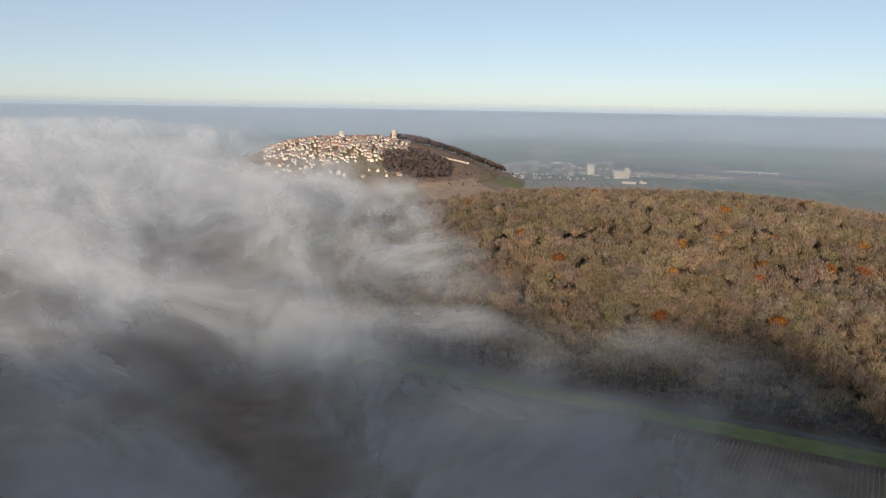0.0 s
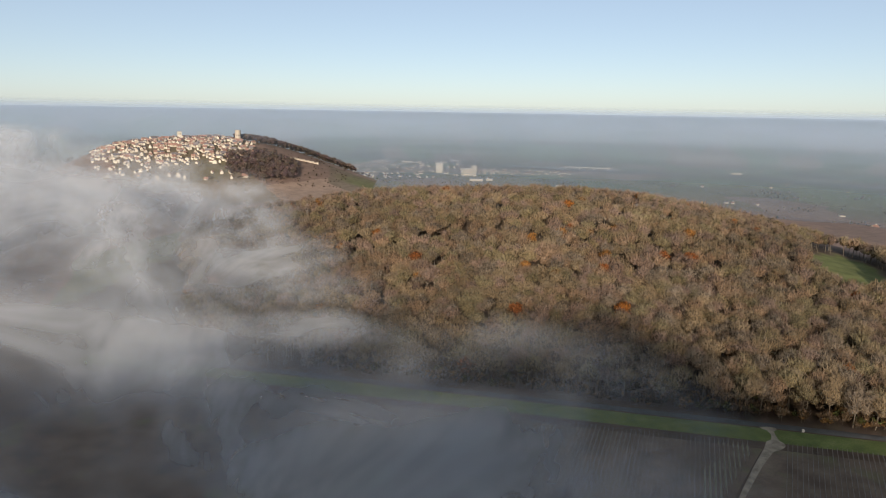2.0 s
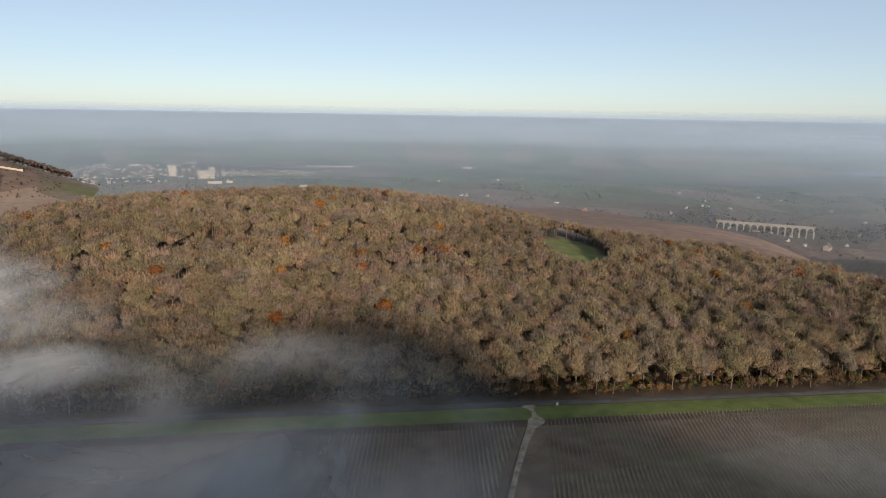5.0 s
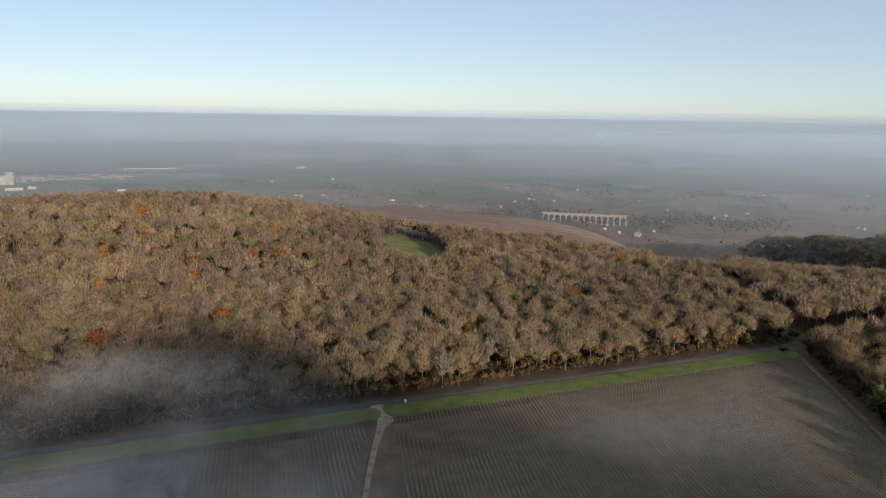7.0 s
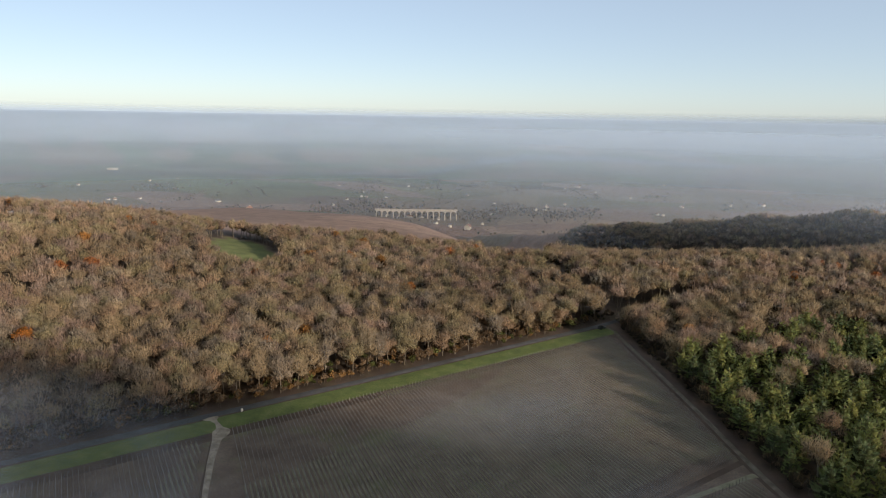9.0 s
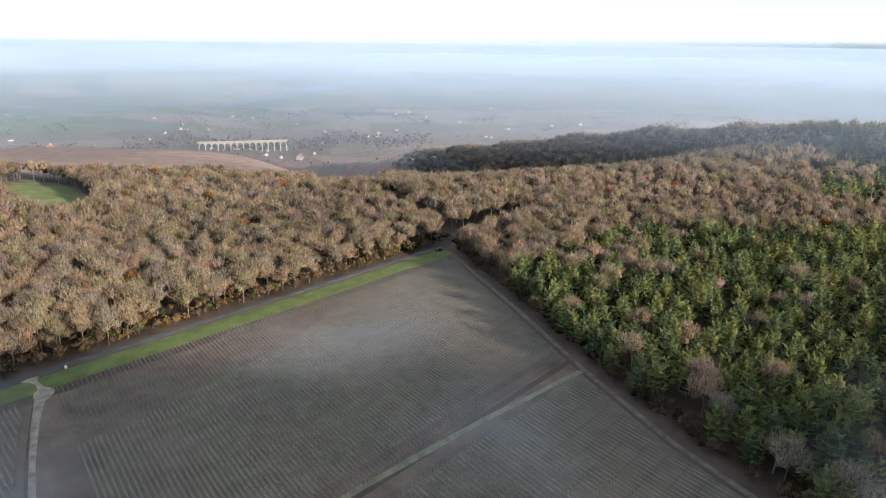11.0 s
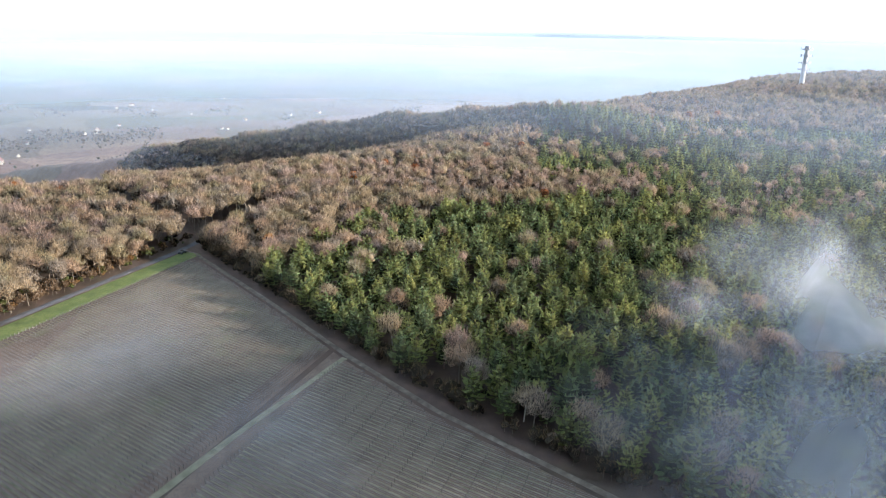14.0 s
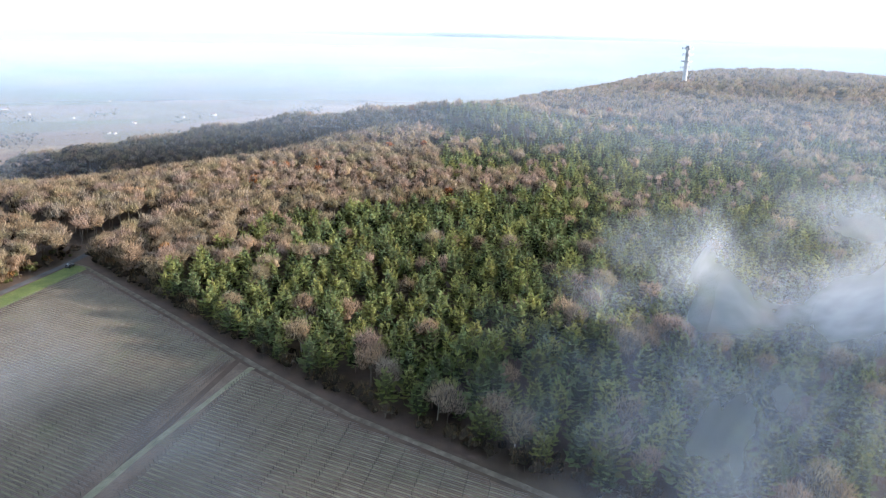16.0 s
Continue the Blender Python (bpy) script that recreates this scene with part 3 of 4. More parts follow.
PINE_TINTS = 1.1 * np.array([(0.175, 0.195, 0.070), (0.14, 0.17, 0.070), (0.21, 0.22, 0.075), (0.12, 0.15, 0.070)])
BARKS = {"oak": (0.14, 0.115, 0.085), "pale": (0.26, 0.23, 0.19), "pine": (0.17, 0.11, 0.075)}


def spots(x0, x1, y0, y1, step, seed):
    """Uneven planting positions."""
    rng = np.random.default_rng(seed)
    x, y = np.meshgrid(np.arange(x0, x1, step), np.arange(y0, y1, step * 0.87))
    x[1::2] += step / 2
    return np.stack([x.ravel(), y.ravel()], -1) + rng.uniform(-0.36, 0.36, (x.size, 2)) * step


def plant(name, picks, label, category):
    """Joins many trees into one wood. picks: template, x, y, lift, size, turn, twig tint, bark tint."""
    vs, fs, ms, tint, bark, base = [], [], [], [], [], 0
    lift = height([p[1] for p in picks], [p[2] for p in picks])
    for ((v, f, m), x, y, z, k, a, col, bk), up in zip(picks, lift):
        z = up + z
        c, s = math.cos(a) * k, math.sin(a) * k
        vs.append(np.stack([v[:, 0] * c - v[:, 1] * s + x, v[:, 0] * s + v[:, 1] * c + y, v[:, 2] * k + z], -1))
        fs.append(f + base)
        ms.append(m)
        tint.append(np.repeat([col], len(v), 0))
        bark.append(np.repeat([bk], len(v), 0))
        base += len(v)
    if not vs:
        return None
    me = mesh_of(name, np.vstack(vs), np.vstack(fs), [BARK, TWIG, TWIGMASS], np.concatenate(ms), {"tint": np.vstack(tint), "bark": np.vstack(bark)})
    shade_smooth(me)
    return tagged(new(name, me), label, category, kind="stuff")


def tree_models(templates, name, tints, barks, label, category, group):
    """Single trees with a trunk and a crown of their own, to be set out one by one."""
    models = []
    for i, (v, f, m) in enumerate(templates):
        top = new(name)
        tagged(top, label, category, group)
        for kind, piece in ((0, "trunk"), (1, "crown")):
            pick = m == 0 if kind == 0 else m > 0
            sel = f[pick]
            used, back = np.unique(sel, return_inverse=True)
            me = mesh_of(piece, v[used], back.reshape(-1, 3), [BARK, TWIG, TWIGMASS], m[pick],
                         {"tint": np.repeat([tints[i % len(tints)]], len(used), 0), "bark": np.repeat([barks[i % len(barks)]], len(used), 0)})
            part(piece, shade_smooth(me), None, top)
        models.append(top)
    return models


def set_out(models, spot_list):
    """Places copies of the models; the models themselves take the first spots."""
    for i, (x, y, z, k, a) in enumerate(spot_list):
        m = Matrix.Translation((x, y, z)) @ Matrix.Rotation(a, 4, "Z") @ Matrix.Scale(k, 4)
        if i < len(models):
            models[i].matrix_basis = m
        else:
            src = models[(i * 7 + i // 5) % len(models)]
            ob = copy_thing(src, Matrix())
            ob.matrix_basis = m


def build_woods():
    rng = np.random.default_rng(4)
    pts = spots(-140, 1010, -860, 700, 6.9, 8)
    x, y = pts.T
    r = np.hypot(x - EYE[0], y - EYE[1])
    az = np.degrees(np.arctan2(-(x - EYE[0]), y - EYE[1]))
    kind = woods(x, y)
    keep = (kind > 0) & (az < 9) & (az > -141)
    thin = rng.random(len(x))
    keep &= thin < np.interp(r, [0, 420, 620, 1150], [1.0, 0.95, 0.58, 0.46])
    keep |= (kind > 0) & (np.abs(-(x - 574) * 0.792 + (y + 157) * 0.61 - 70) < 90) & (r > 560) & (az > -108) & (az < -70)
    z = height(x, y)
    pine = pines(x, y)
    s, n = along(x, y)
    hill, right, firs = [], [], []
    edge_bare, edge_pine = [], []
    thicket = fbm(x, y, 55, 61, 3)
    for i in np.nonzero(keep)[0]:
        u, far = rng.random(), r[i] > 560
        a = rng.uniform(0, 6.28)
        size = rng.uniform(0.82, 1.12) * (1.12 if far else 1.0)
        if kind[i] == 2 and pine[i] and u > 0.06 + 0.4 * (thicket[i] > 0.6):
            size *= 0.92 if u < 0.8 else 1.15
            if r[i] < 420 and s[i] < pine_edge(n[i]) + 75 and len(edge_pine) < 260 and az[i] > -112:
                edge_pine.append((x[i], y[i], z[i] - 0.2, size, a))
            else:
                tpl = PINE_NEAR if r[i] < 480 else PINE_FAR
                firs.append((tpl[rng.integers(len(tpl))], x[i], y[i], 0.0, size, a, PINE_TINTS[rng.integers(4)] * rng.uniform(0.7, 1.25), BARKS["pine"]))
            continue
        crest = kind[i] == 1 and r[i] > 455 and az[i] > -40
        if (crest and u < 0.55) or (kind[i] == 2 and 380 < r[i] < 470 and az[i] < -86 and u < 0.6):
            tpl, tints, bk = BIRCH, BIRCH_TINTS, BARKS["pale"]
        elif u > 0.962 + 0.03 * (thicket[i] < 0.5) + 0.02 * (kind[i] == 2) and r[i] < 700:
            tpl, tints, bk = LEAFY, RUST_TINTS, BARKS["oak"]
        else:
            tpl, tints, bk = (BARE_FAR if far else BARE_MID if r[i] > 330 else BARE_NEAR), OAK_TINTS, (BARKS["pale"] if u < 0.12 else BARKS["oak"])
        if far and tpl is not LEAFY:
            tpl = BARE_FAR
        if kind[i] == 1 and n[i] < 246 and -110 < s[i] and len(edge_bare) < 110:
            edge_bare.append((x[i], y[i], z[i] - 0.2, size, a))
            continue
        col = tints[rng.integers(len(tints))] * rng.uniform(0.78, 1.22) * (0.92 + 0.5 * (thicket[i] - 0.45))
        if kind[i] == 2:
            col = col * (1.04, 1.05, 1.04)
        (hill if kind[i] == 1 else right).append((tpl[rng.integers(len(tpl))], x[i], y[i], 0.0, size, a, col, bk))
    plant("hill_wood", hill, "leafless brown oak and birch wood covering the hill", "woodland")
    plant("ridge_wood", right, "leafless russet-brown wood running up to the ridge", "woodland")
    plant("pine_wood", firs, "dark green pine plantation among bare trees", "woodland")
    set_out(tree_models(BARE_NEAR, "oak_tree", OAK_TINTS, [BARKS["oak"]],
                        "leafless brown oak tree at the wood's edge by the lane", "tree", "trees along the wood's edge"), edge_bare)
    set_out(tree_models(PINE_NEAR, "pine_tree", PINE_TINTS, [BARKS["pine"]],
                        "green pine tree with upswept branches beside the field track", "tree", "pines beside the field"), edge_pine)


build_ground()
field_ground()
build_woods()


# ---------------------------------------------------------------- helpers for placing
def polar(az, r):
    """A point by its bearing (degrees, to the left of +y) and distance from the middle of the flight."""
    a = math.radians(az)
    return EYE[0] - math.sin(a) * r, EYE[1] + math.cos(a) * r


def ground_at(x, y):
    return float(height(np.array([x]), np.array([y]))[0])


def stand(x, y, turn=0.0, lift=0.0, size=1.0):
    return Matrix.Translation((x, y, ground_at(x, y) + lift)) @ Matrix.Rotation(math.radians(turn), 4, "Z") @ Matrix.Scale(size, 4)


# ---------------------------------------------------------------- undergrowth and far trees
SHRUB = [bare_tree(150 + i, 3.4, 1.9, 0, 3, 30, 0.18, 1.1) for i in range(3)]
SHRUB_LEAFY = [bare_tree(160 + i, 2.8, 1.8, 0, 3, 40, 0.28, 0.9, True) for i in range(2)]
HEDGE = [bare_tree(170 + i, 9, 4.8, 0, 1, 7, 1.0, 2.8) for i in range(4)]


def build_undergrowth():
    rng = np.random.default_rng(12)
    picks = []
    for i in range(620):
        s, n = rng.uniform(-110, 240), 224.6 + abs(rng.normal(0, 6))
        x, y = place(s, n)
        leafy = rng.random() < 0.3
        tpl = SHRUB_LEAFY if leafy else SHRUB
        col = np.array((0.22, 0.13, 0.055) if leafy and rng.random() < 0.6 else (0.10, 0.11, 0.04) if leafy else (0.17, 0.12, 0.075)) * rng.uniform(0.7, 1.2)
        picks.append((tpl[rng.integers(len(tpl))], x, y, 0.0, rng.uniform(0.5, 1.5), rng.uniform(0, 6.28), col, BARKS["oak"]))
    for i in range(260):
        n = rng.uniform(-60, 214)
        s = float(pine_edge(n)) + 2.5 + abs(rng.normal(0, 5))
        x, y = place(s, n)
        picks.append((SHRUB[rng.integers(3)], x, y, 0.0, rng.uniform(0.6, 1.7), rng.uniform(0, 6.28), np.array((0.13, 0.10, 0.06)) * rng.uniform(0.6, 1.3), BARKS["oak"]))
    plant("undergrowth", picks, "tangled brown brambles and shrubs at the woods' edges", "undergrowth")


def build_country_trees():
    """Hedges, groves and river woods on the slopes and the plain."""
    rng = np.random.default_rng(77)
    picks = []

    def one(x, y, k=1.0, green=0.0):
        # tint lightened to stand in for haze over the far hedges
        col = np.array((0.25, 0.205, 0.15) if rng.random() > green else (0.11, 0.13, 0.08)) * rng.uniform(0.8, 1.15)
        picks.append((HEDGE[rng.integers(4)], x, y, -0.4, k * rng.uniform(0.6, 1.25), rng.uniform(0, 6.28), col, BARKS["oak"]))

    for i in range(270):                       # hedgerows
        az, r = rng.uniform(-110, 30), rng.uniform(1150, 3100)
        x, y = polar(az, r)
        if (-160 < x + 180 < 280 and 1250 < y < 1700) or woods(np.array([x]), np.array([y]))[0]:
            continue
        a, ln = math.radians(rng.choice([28, 118]) + rng.normal(0, 12)), rng.uniform(60, 260)
        for k in np.arange(0, ln, 8.0):
            if rng.random() < 0.8:
                one(x + math.cos(a) * k + rng.normal(0, 2), y + math.sin(a) * k + rng.normal(0, 2), rng.choice([0.45, 0.6, 0.8]), 0.2)
    for i in range(95):                        # groves
        az, r = rng.uniform(-105, 15), rng.uniform(1500, 3200)
        x, y = polar(az, r)
        if 1250 < y < 1700 and abs(x + 100) < 330:
            continue
        for k in range(rng.integers(8, 34)):
            one(x + rng.normal(0, 45), y + rng.normal(0, 22), 1.0, 0.3)
    for az in np.arange(-74, -50, 0.16):       # the wooded river bank by the viaduct
        for k in range(3):
            x, y = polar(az + rng.normal(0, 0.2), 1690 + rng.normal(0, 55) + 30 * math.sin(az))
            one(x, y, 1.15, 0.12)
    for az in np.arange(-88, -64, 0.35):       # below the plateau
        x, y = polar(az, 1330 + rng.normal(0, 60))
        one(x, y, 0.8, 0.4)
    plant("hedges_and_groves", picks, "hazy leafless hedges and groves across the river plain", "trees")
    # the wooded knoll beside the castle and the spur below it
    picks = []
    pts = spots(-190, 260, 1200, 1640, 8.5, 5)
    for x, y in pts:
        az, r = math.degrees(math.atan2(-x, y - 18)), math.hypot(x, y - 18)
        knoll = 4.3 > az > -5.2 and 1424 + 5 * abs(az - 2) < r < 1520
        spur = 5.0 > az > -0.6 and 1225 + 12 * abs(az - 2) < r < 1370 - 9 * abs(az - 2)
        if not (knoll or spur) or (az > 3.4 and 1425 < r < 1470):
            continue
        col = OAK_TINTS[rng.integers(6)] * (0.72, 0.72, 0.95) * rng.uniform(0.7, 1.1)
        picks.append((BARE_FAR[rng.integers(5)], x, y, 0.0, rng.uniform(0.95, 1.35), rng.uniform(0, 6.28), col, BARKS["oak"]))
    for i in range(700):
        az, r = rng.uniform(-4.5, 15.5), rng.uniform(1210, 1560)
        x, y = polar(az, r)
        picks.append((HEDGE[rng.integers(4)], x, y, 0.0, rng.uniform(0.3, 0.6), rng.uniform(0, 6.28), np.array((0.15, 0.115, 0.08)) * rng.uniform(0.6, 1.2), BARKS["oak"]))
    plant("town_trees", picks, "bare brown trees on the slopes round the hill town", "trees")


# ---------------------------------------------------------------- buildings
def house_model(wide, deep, wall_h, roof_h, wall_mat, roof_mat, label, windows=True, group="houses of the hill town", name="house"):
    top = new(name)
    tagged(top, label, "house", group)
    bm = bmesh.new()
    x, y = wide / 2, deep / 2
    v = [bm.verts.new(c) for c in ((-x, -y, -4), (x, -y, -4), (x, y, -4), (-x, y, -4), (-x, -y, wall_h), (x, -y, wall_h), (x, y, wall_h), (-x, y, wall_h), (-x, 0, wall_h + roof_h), (x, 0, wall_h + roof_h))]
    for f in ((0, 1, 5, 4), (2, 3, 7, 6), (1, 2, 6, 9, 5), (3, 0, 4, 8, 7), (3, 2, 1, 0)):
        bm.faces.new([v[i] for i in f])
    part("wall", bm, wall_mat, top)
    bm = bmesh.new()
    e, th = 0.5, 0.35
    k = roof_h / y
    for sgn in (-1, 1):
        a = [(-x - e, sgn * (y + e), wall_h - e * k + 0.05), (x + e, sgn * (y + e), wall_h - e * k + 0.05), (x + e, 0, wall_h + roof_h + 0.05), (-x - e, 0, wall_h + roof_h + 0.05)]
        lo = [bm.verts.new(c) for c in a]
        hi = [bm.verts.new((c[0], c[1], c[2] + th)) for c in a]
        bm.faces.new(hi)
        bm.faces.new(lo[::-1])
        for i in range(4):
            bm.faces.new((lo[i], lo[(i + 1) % 4], hi[(i + 1) % 4], hi[i]))
    bmesh.ops.recalc_face_normals(bm, faces=bm.faces)
    roof = part("roof", bm, roof_mat, top)
    bm = bmesh.new()
    box(bm, x * 0.55, x * 0.55 + 0.8, -0.5, 0.5, wall_h + roof_h * 0.5, wall_h + roof_h + 1.3)
    part("chimney", bm, wall_mat, roof)
    if windows:
        for sgn in (-1, 1):
            for i in range(2):
                bm = bmesh.new()
                cx = -x + wide * (i + 0.5) / 2
                box(bm, cx - 0.55, cx + 0.55, sgn * y - 0.06, sgn * y + 0.06, wall_h * 0.45, wall_h * 0.45 + 1.6)
                part("window", bm, DARKGLASS, top)
    return top


def build_town():
    rng = np.random.default_rng(23)
    models = [house_model(11, 9, 3.4, 5.0, PLASTER, TILES, "pale plastered house with brown tiled roof"),
              house_model(9, 8, 4.4, 4.8, CREAM, TILES, "tall cream house with steep brown tiled roof"),
              house_model(14, 9, 3.2, 5.0, STONE, TILES, "long stone house with weathered tiled roof"),
              house_model(10, 8, 3.8, 4.8, PLASTER, SLATE, "pale house with grey slate roof"),
              house_model(17, 10, 5.5, 4.6, CREAM, SLATE, "broad cream town building with low slate roof")]
    spots_used = []
    tries = 0
    while len(spots_used) < 290 and tries < 20000:
        tries += 1
        az = rng.uniform(2.6, 14.4)
        r = rng.uniform(1330, 1520)
        if az < 4.6 and r > 1435:
            continue
        if az > 11 and r < 1350 + 12 * (az - 11):
            continue
        x, y = polar(az, r)
        if any((x - a) ** 2 + (y - b) ** 2 < 36 for a, b in spots_used):
            continue
        spots_used.append((x, y))
    for i in range(16):                        # looser houses on the lower slope
        az, r = rng.uniform(2.2, 11.5), rng.uniform(1240, 1315)
        spots_used.append(polar(az, r))
    for i, (x, y) in enumerate(spots_used):
        turn = rng.choice([0, 90]) + 14 + rng.normal(0, 16)
        src = models[i % 5] if i < 5 else models[rng.choice(5, p=[0.3, 0.24, 0.2, 0.14, 0.12])]
        m = stand(x, y, turn, 0.0, rng.uniform(0.5, 0.76))
        if i < 5:
            src.matrix_basis = m
        else:
            copy_thing(src, Matrix()).matrix_basis = m
    # the round keep on the knoll
    x, y = polar(4.0, 1452)
    keep = new("castle_tower")
    tagged(keep, "round pale stone castle keep on the wooded knoll", "tower")
    keep.matrix_basis = stand(x, y)
    bm = bmesh.new()
    tube(bm, 0, 0, [(-3, 6.0), (0, 5.8), (17, 5.4)], 20)
    part("wall", bm, STONE, keep)
    bm = bmesh.new()
    tube(bm, 0, 0, [(17.05, 5.8), (19.0, 5.8)], 20)
    part("parapet", bm, STONE, keep, "pale stone parapet")
    for i in range(4):
        bm = bmesh.new()
        a = math.radians(-60 + 40 * i - 60)
        box(bm, 5.5 * math.cos(a) - 0.5, 5.5 * math.cos(a) + 0.5, 5.5 * math.sin(a) - 0.5, 5.5 * math.sin(a) + 0.5, 8, 10.5)
        part("window", bm, DARKGLASS, keep)
    # the belfry
    x, y = polar(8.35, 1448)
    bell = new("church_tower")
    tagged(bell, "square white limestone church belfry above the roofs", "tower")
    bell.matrix_basis = stand(x, y, 20, 0, 0.72)
    bm = bmesh.new()
    box(bm, -5, 5, -5, 5, -4, 19)
    part("wall", bm, CREAM, bell)
    bm = bmesh.new()
    box(bm, -5.4, 5.4, -5.4, 5.4, 19.05, 20)
    part("cornice", bm, STONE, bell)
    for sx in (-2, 2):
        bm = bmesh.new()
        box(bm, sx - 0.8, sx + 0.8, -5.1, -4.9, 12, 16.5)
        part("belfry_opening", bm, DARKGLASS, bell)
    # the terrace wall along the road down from the castle
    pts = [polar(1.7 - 0.36 * i, 1366 + 1.6 * i) for i in range(12)]
    for i, ((ax, ay), (bx, by)) in enumerate(zip(pts, pts[1:])):
        wall = new("terrace_wall")
        tagged(wall, "pale stone retaining wall of the castle road", "wall", "sections of the terrace wall")
        bm = bmesh.new()
        ln = math.hypot(bx - ax, by - ay)
        box(bm, 0, ln, -0.6, 0.6, -3, 1.6)
        body = part("wall_section", bm, STONE, wall)
        bm = bmesh.new()
        box(bm, 0, ln, -0.8, 0.8, 1.61, 1.9)
        part("coping", bm, PLASTER, wall)
        wall.matrix_basis = Matrix.Translation((ax, ay, ground_at(ax, ay))) @ Matrix.Rotation(math.atan2(by - ay, bx - ax), 4, "Z")


def block_of_flats(az, r, wide, deep, tall, floors, bays, turn, label):
    x, y = polar(az, r)
    top = new("apartment_block")
    tagged(top, label, "building", "tower blocks of the river town")
    top.matrix_basis = stand(x, y, turn)
    bm = bmesh.new()
    box(bm, -wide / 2, wide / 2, -deep / 2, deep / 2, -3, tall)
    part("wall", bm, CREAM, top)
    bm = bmesh.new()
    box(bm, -wide / 2 - 0.3, wide / 2 + 0.3, -deep / 2 - 0.3, deep / 2 + 0.3, tall + 0.01, tall + 1.0)
    part("roof", bm, CONCRETE, top)
    for f in range(floors):
        for b in range(bays):
            bm = bmesh.new()
            cx, cz = -wide / 2 + wide * (b + 0.5) / bays, tall * (f + 0.35) / floors
            box(bm, cx - 0.8, cx + 0.8, -deep / 2 - 0.08, -deep / 2 + 0.1, cz, cz + 1.4)
            part("window", bm, DARKGLASS, top)


def joined_houses(name, spots_used, rng, label, size=1.0):
    vs, fs, ms, base = [], [], [], 0
    ground = height([p[0] for p in spots_used], [p[1] for p in spots_used])
    for (x, y), up in zip(spots_used, ground):
        w, d, e, r = rng.uniform(2.8, 4.6) * size, rng.uniform(2.4, 3.6) * size, rng.uniform(2.8, 4.4) * size, rng.uniform(2, 3.4) * size
        if rng.random() < 0.12:
            w, d = w * 2.2, d * 1.6
        v = np.array([(-w, -d, -3), (w, -d, -3), (w, d, -3), (-w, d, -3), (-w, -d, e), (w, -d, e), (w, d, e), (-w, d, e),
                      (-w - .4, -d - .5, e - .1), (w + .4, -d - .5, e - .1), (w + .4, d + .5, e - .1), (-w - .4, d + .5, e - .1), (-w - .4, 0, e + r), (w + .4, 0, e + r), (-w, 0, e + r - .4), (w, 0, e + r - .4)])
        q = np.array([(0, 1, 5, 4), (1, 2, 6, 5), (2, 3, 7, 6), (3, 0, 4, 7), (8, 9, 13, 12), (10, 11, 12, 13), (4, 14, 7, 4), (5, 6, 15, 5)])
        t = np.vstack([q[:, :3], q[:6, [0, 2, 3]]])
        a = rng.uniform(0, 6.28)
        c, s = math.cos(a), math.sin(a)
        vs.append(np.stack([v[:, 0] * c - v[:, 1] * s + x, v[:, 0] * s + v[:, 1] * c + y, v[:, 2] + up], -1))
        fs.append(t + base)
        roof = 1 if rng.random() < 0.6 else 2
        ms += [0, 0, 0, 0, roof, roof, 0, 0, 0, 0, 0, 0, roof, roof]
        base += len(v)
    tagged(new(name, mesh_of(name, np.vstack(vs), np.vstack(fs), [CREAM, TILES, SLATE], ms)), label, "houses", kind="stuff")


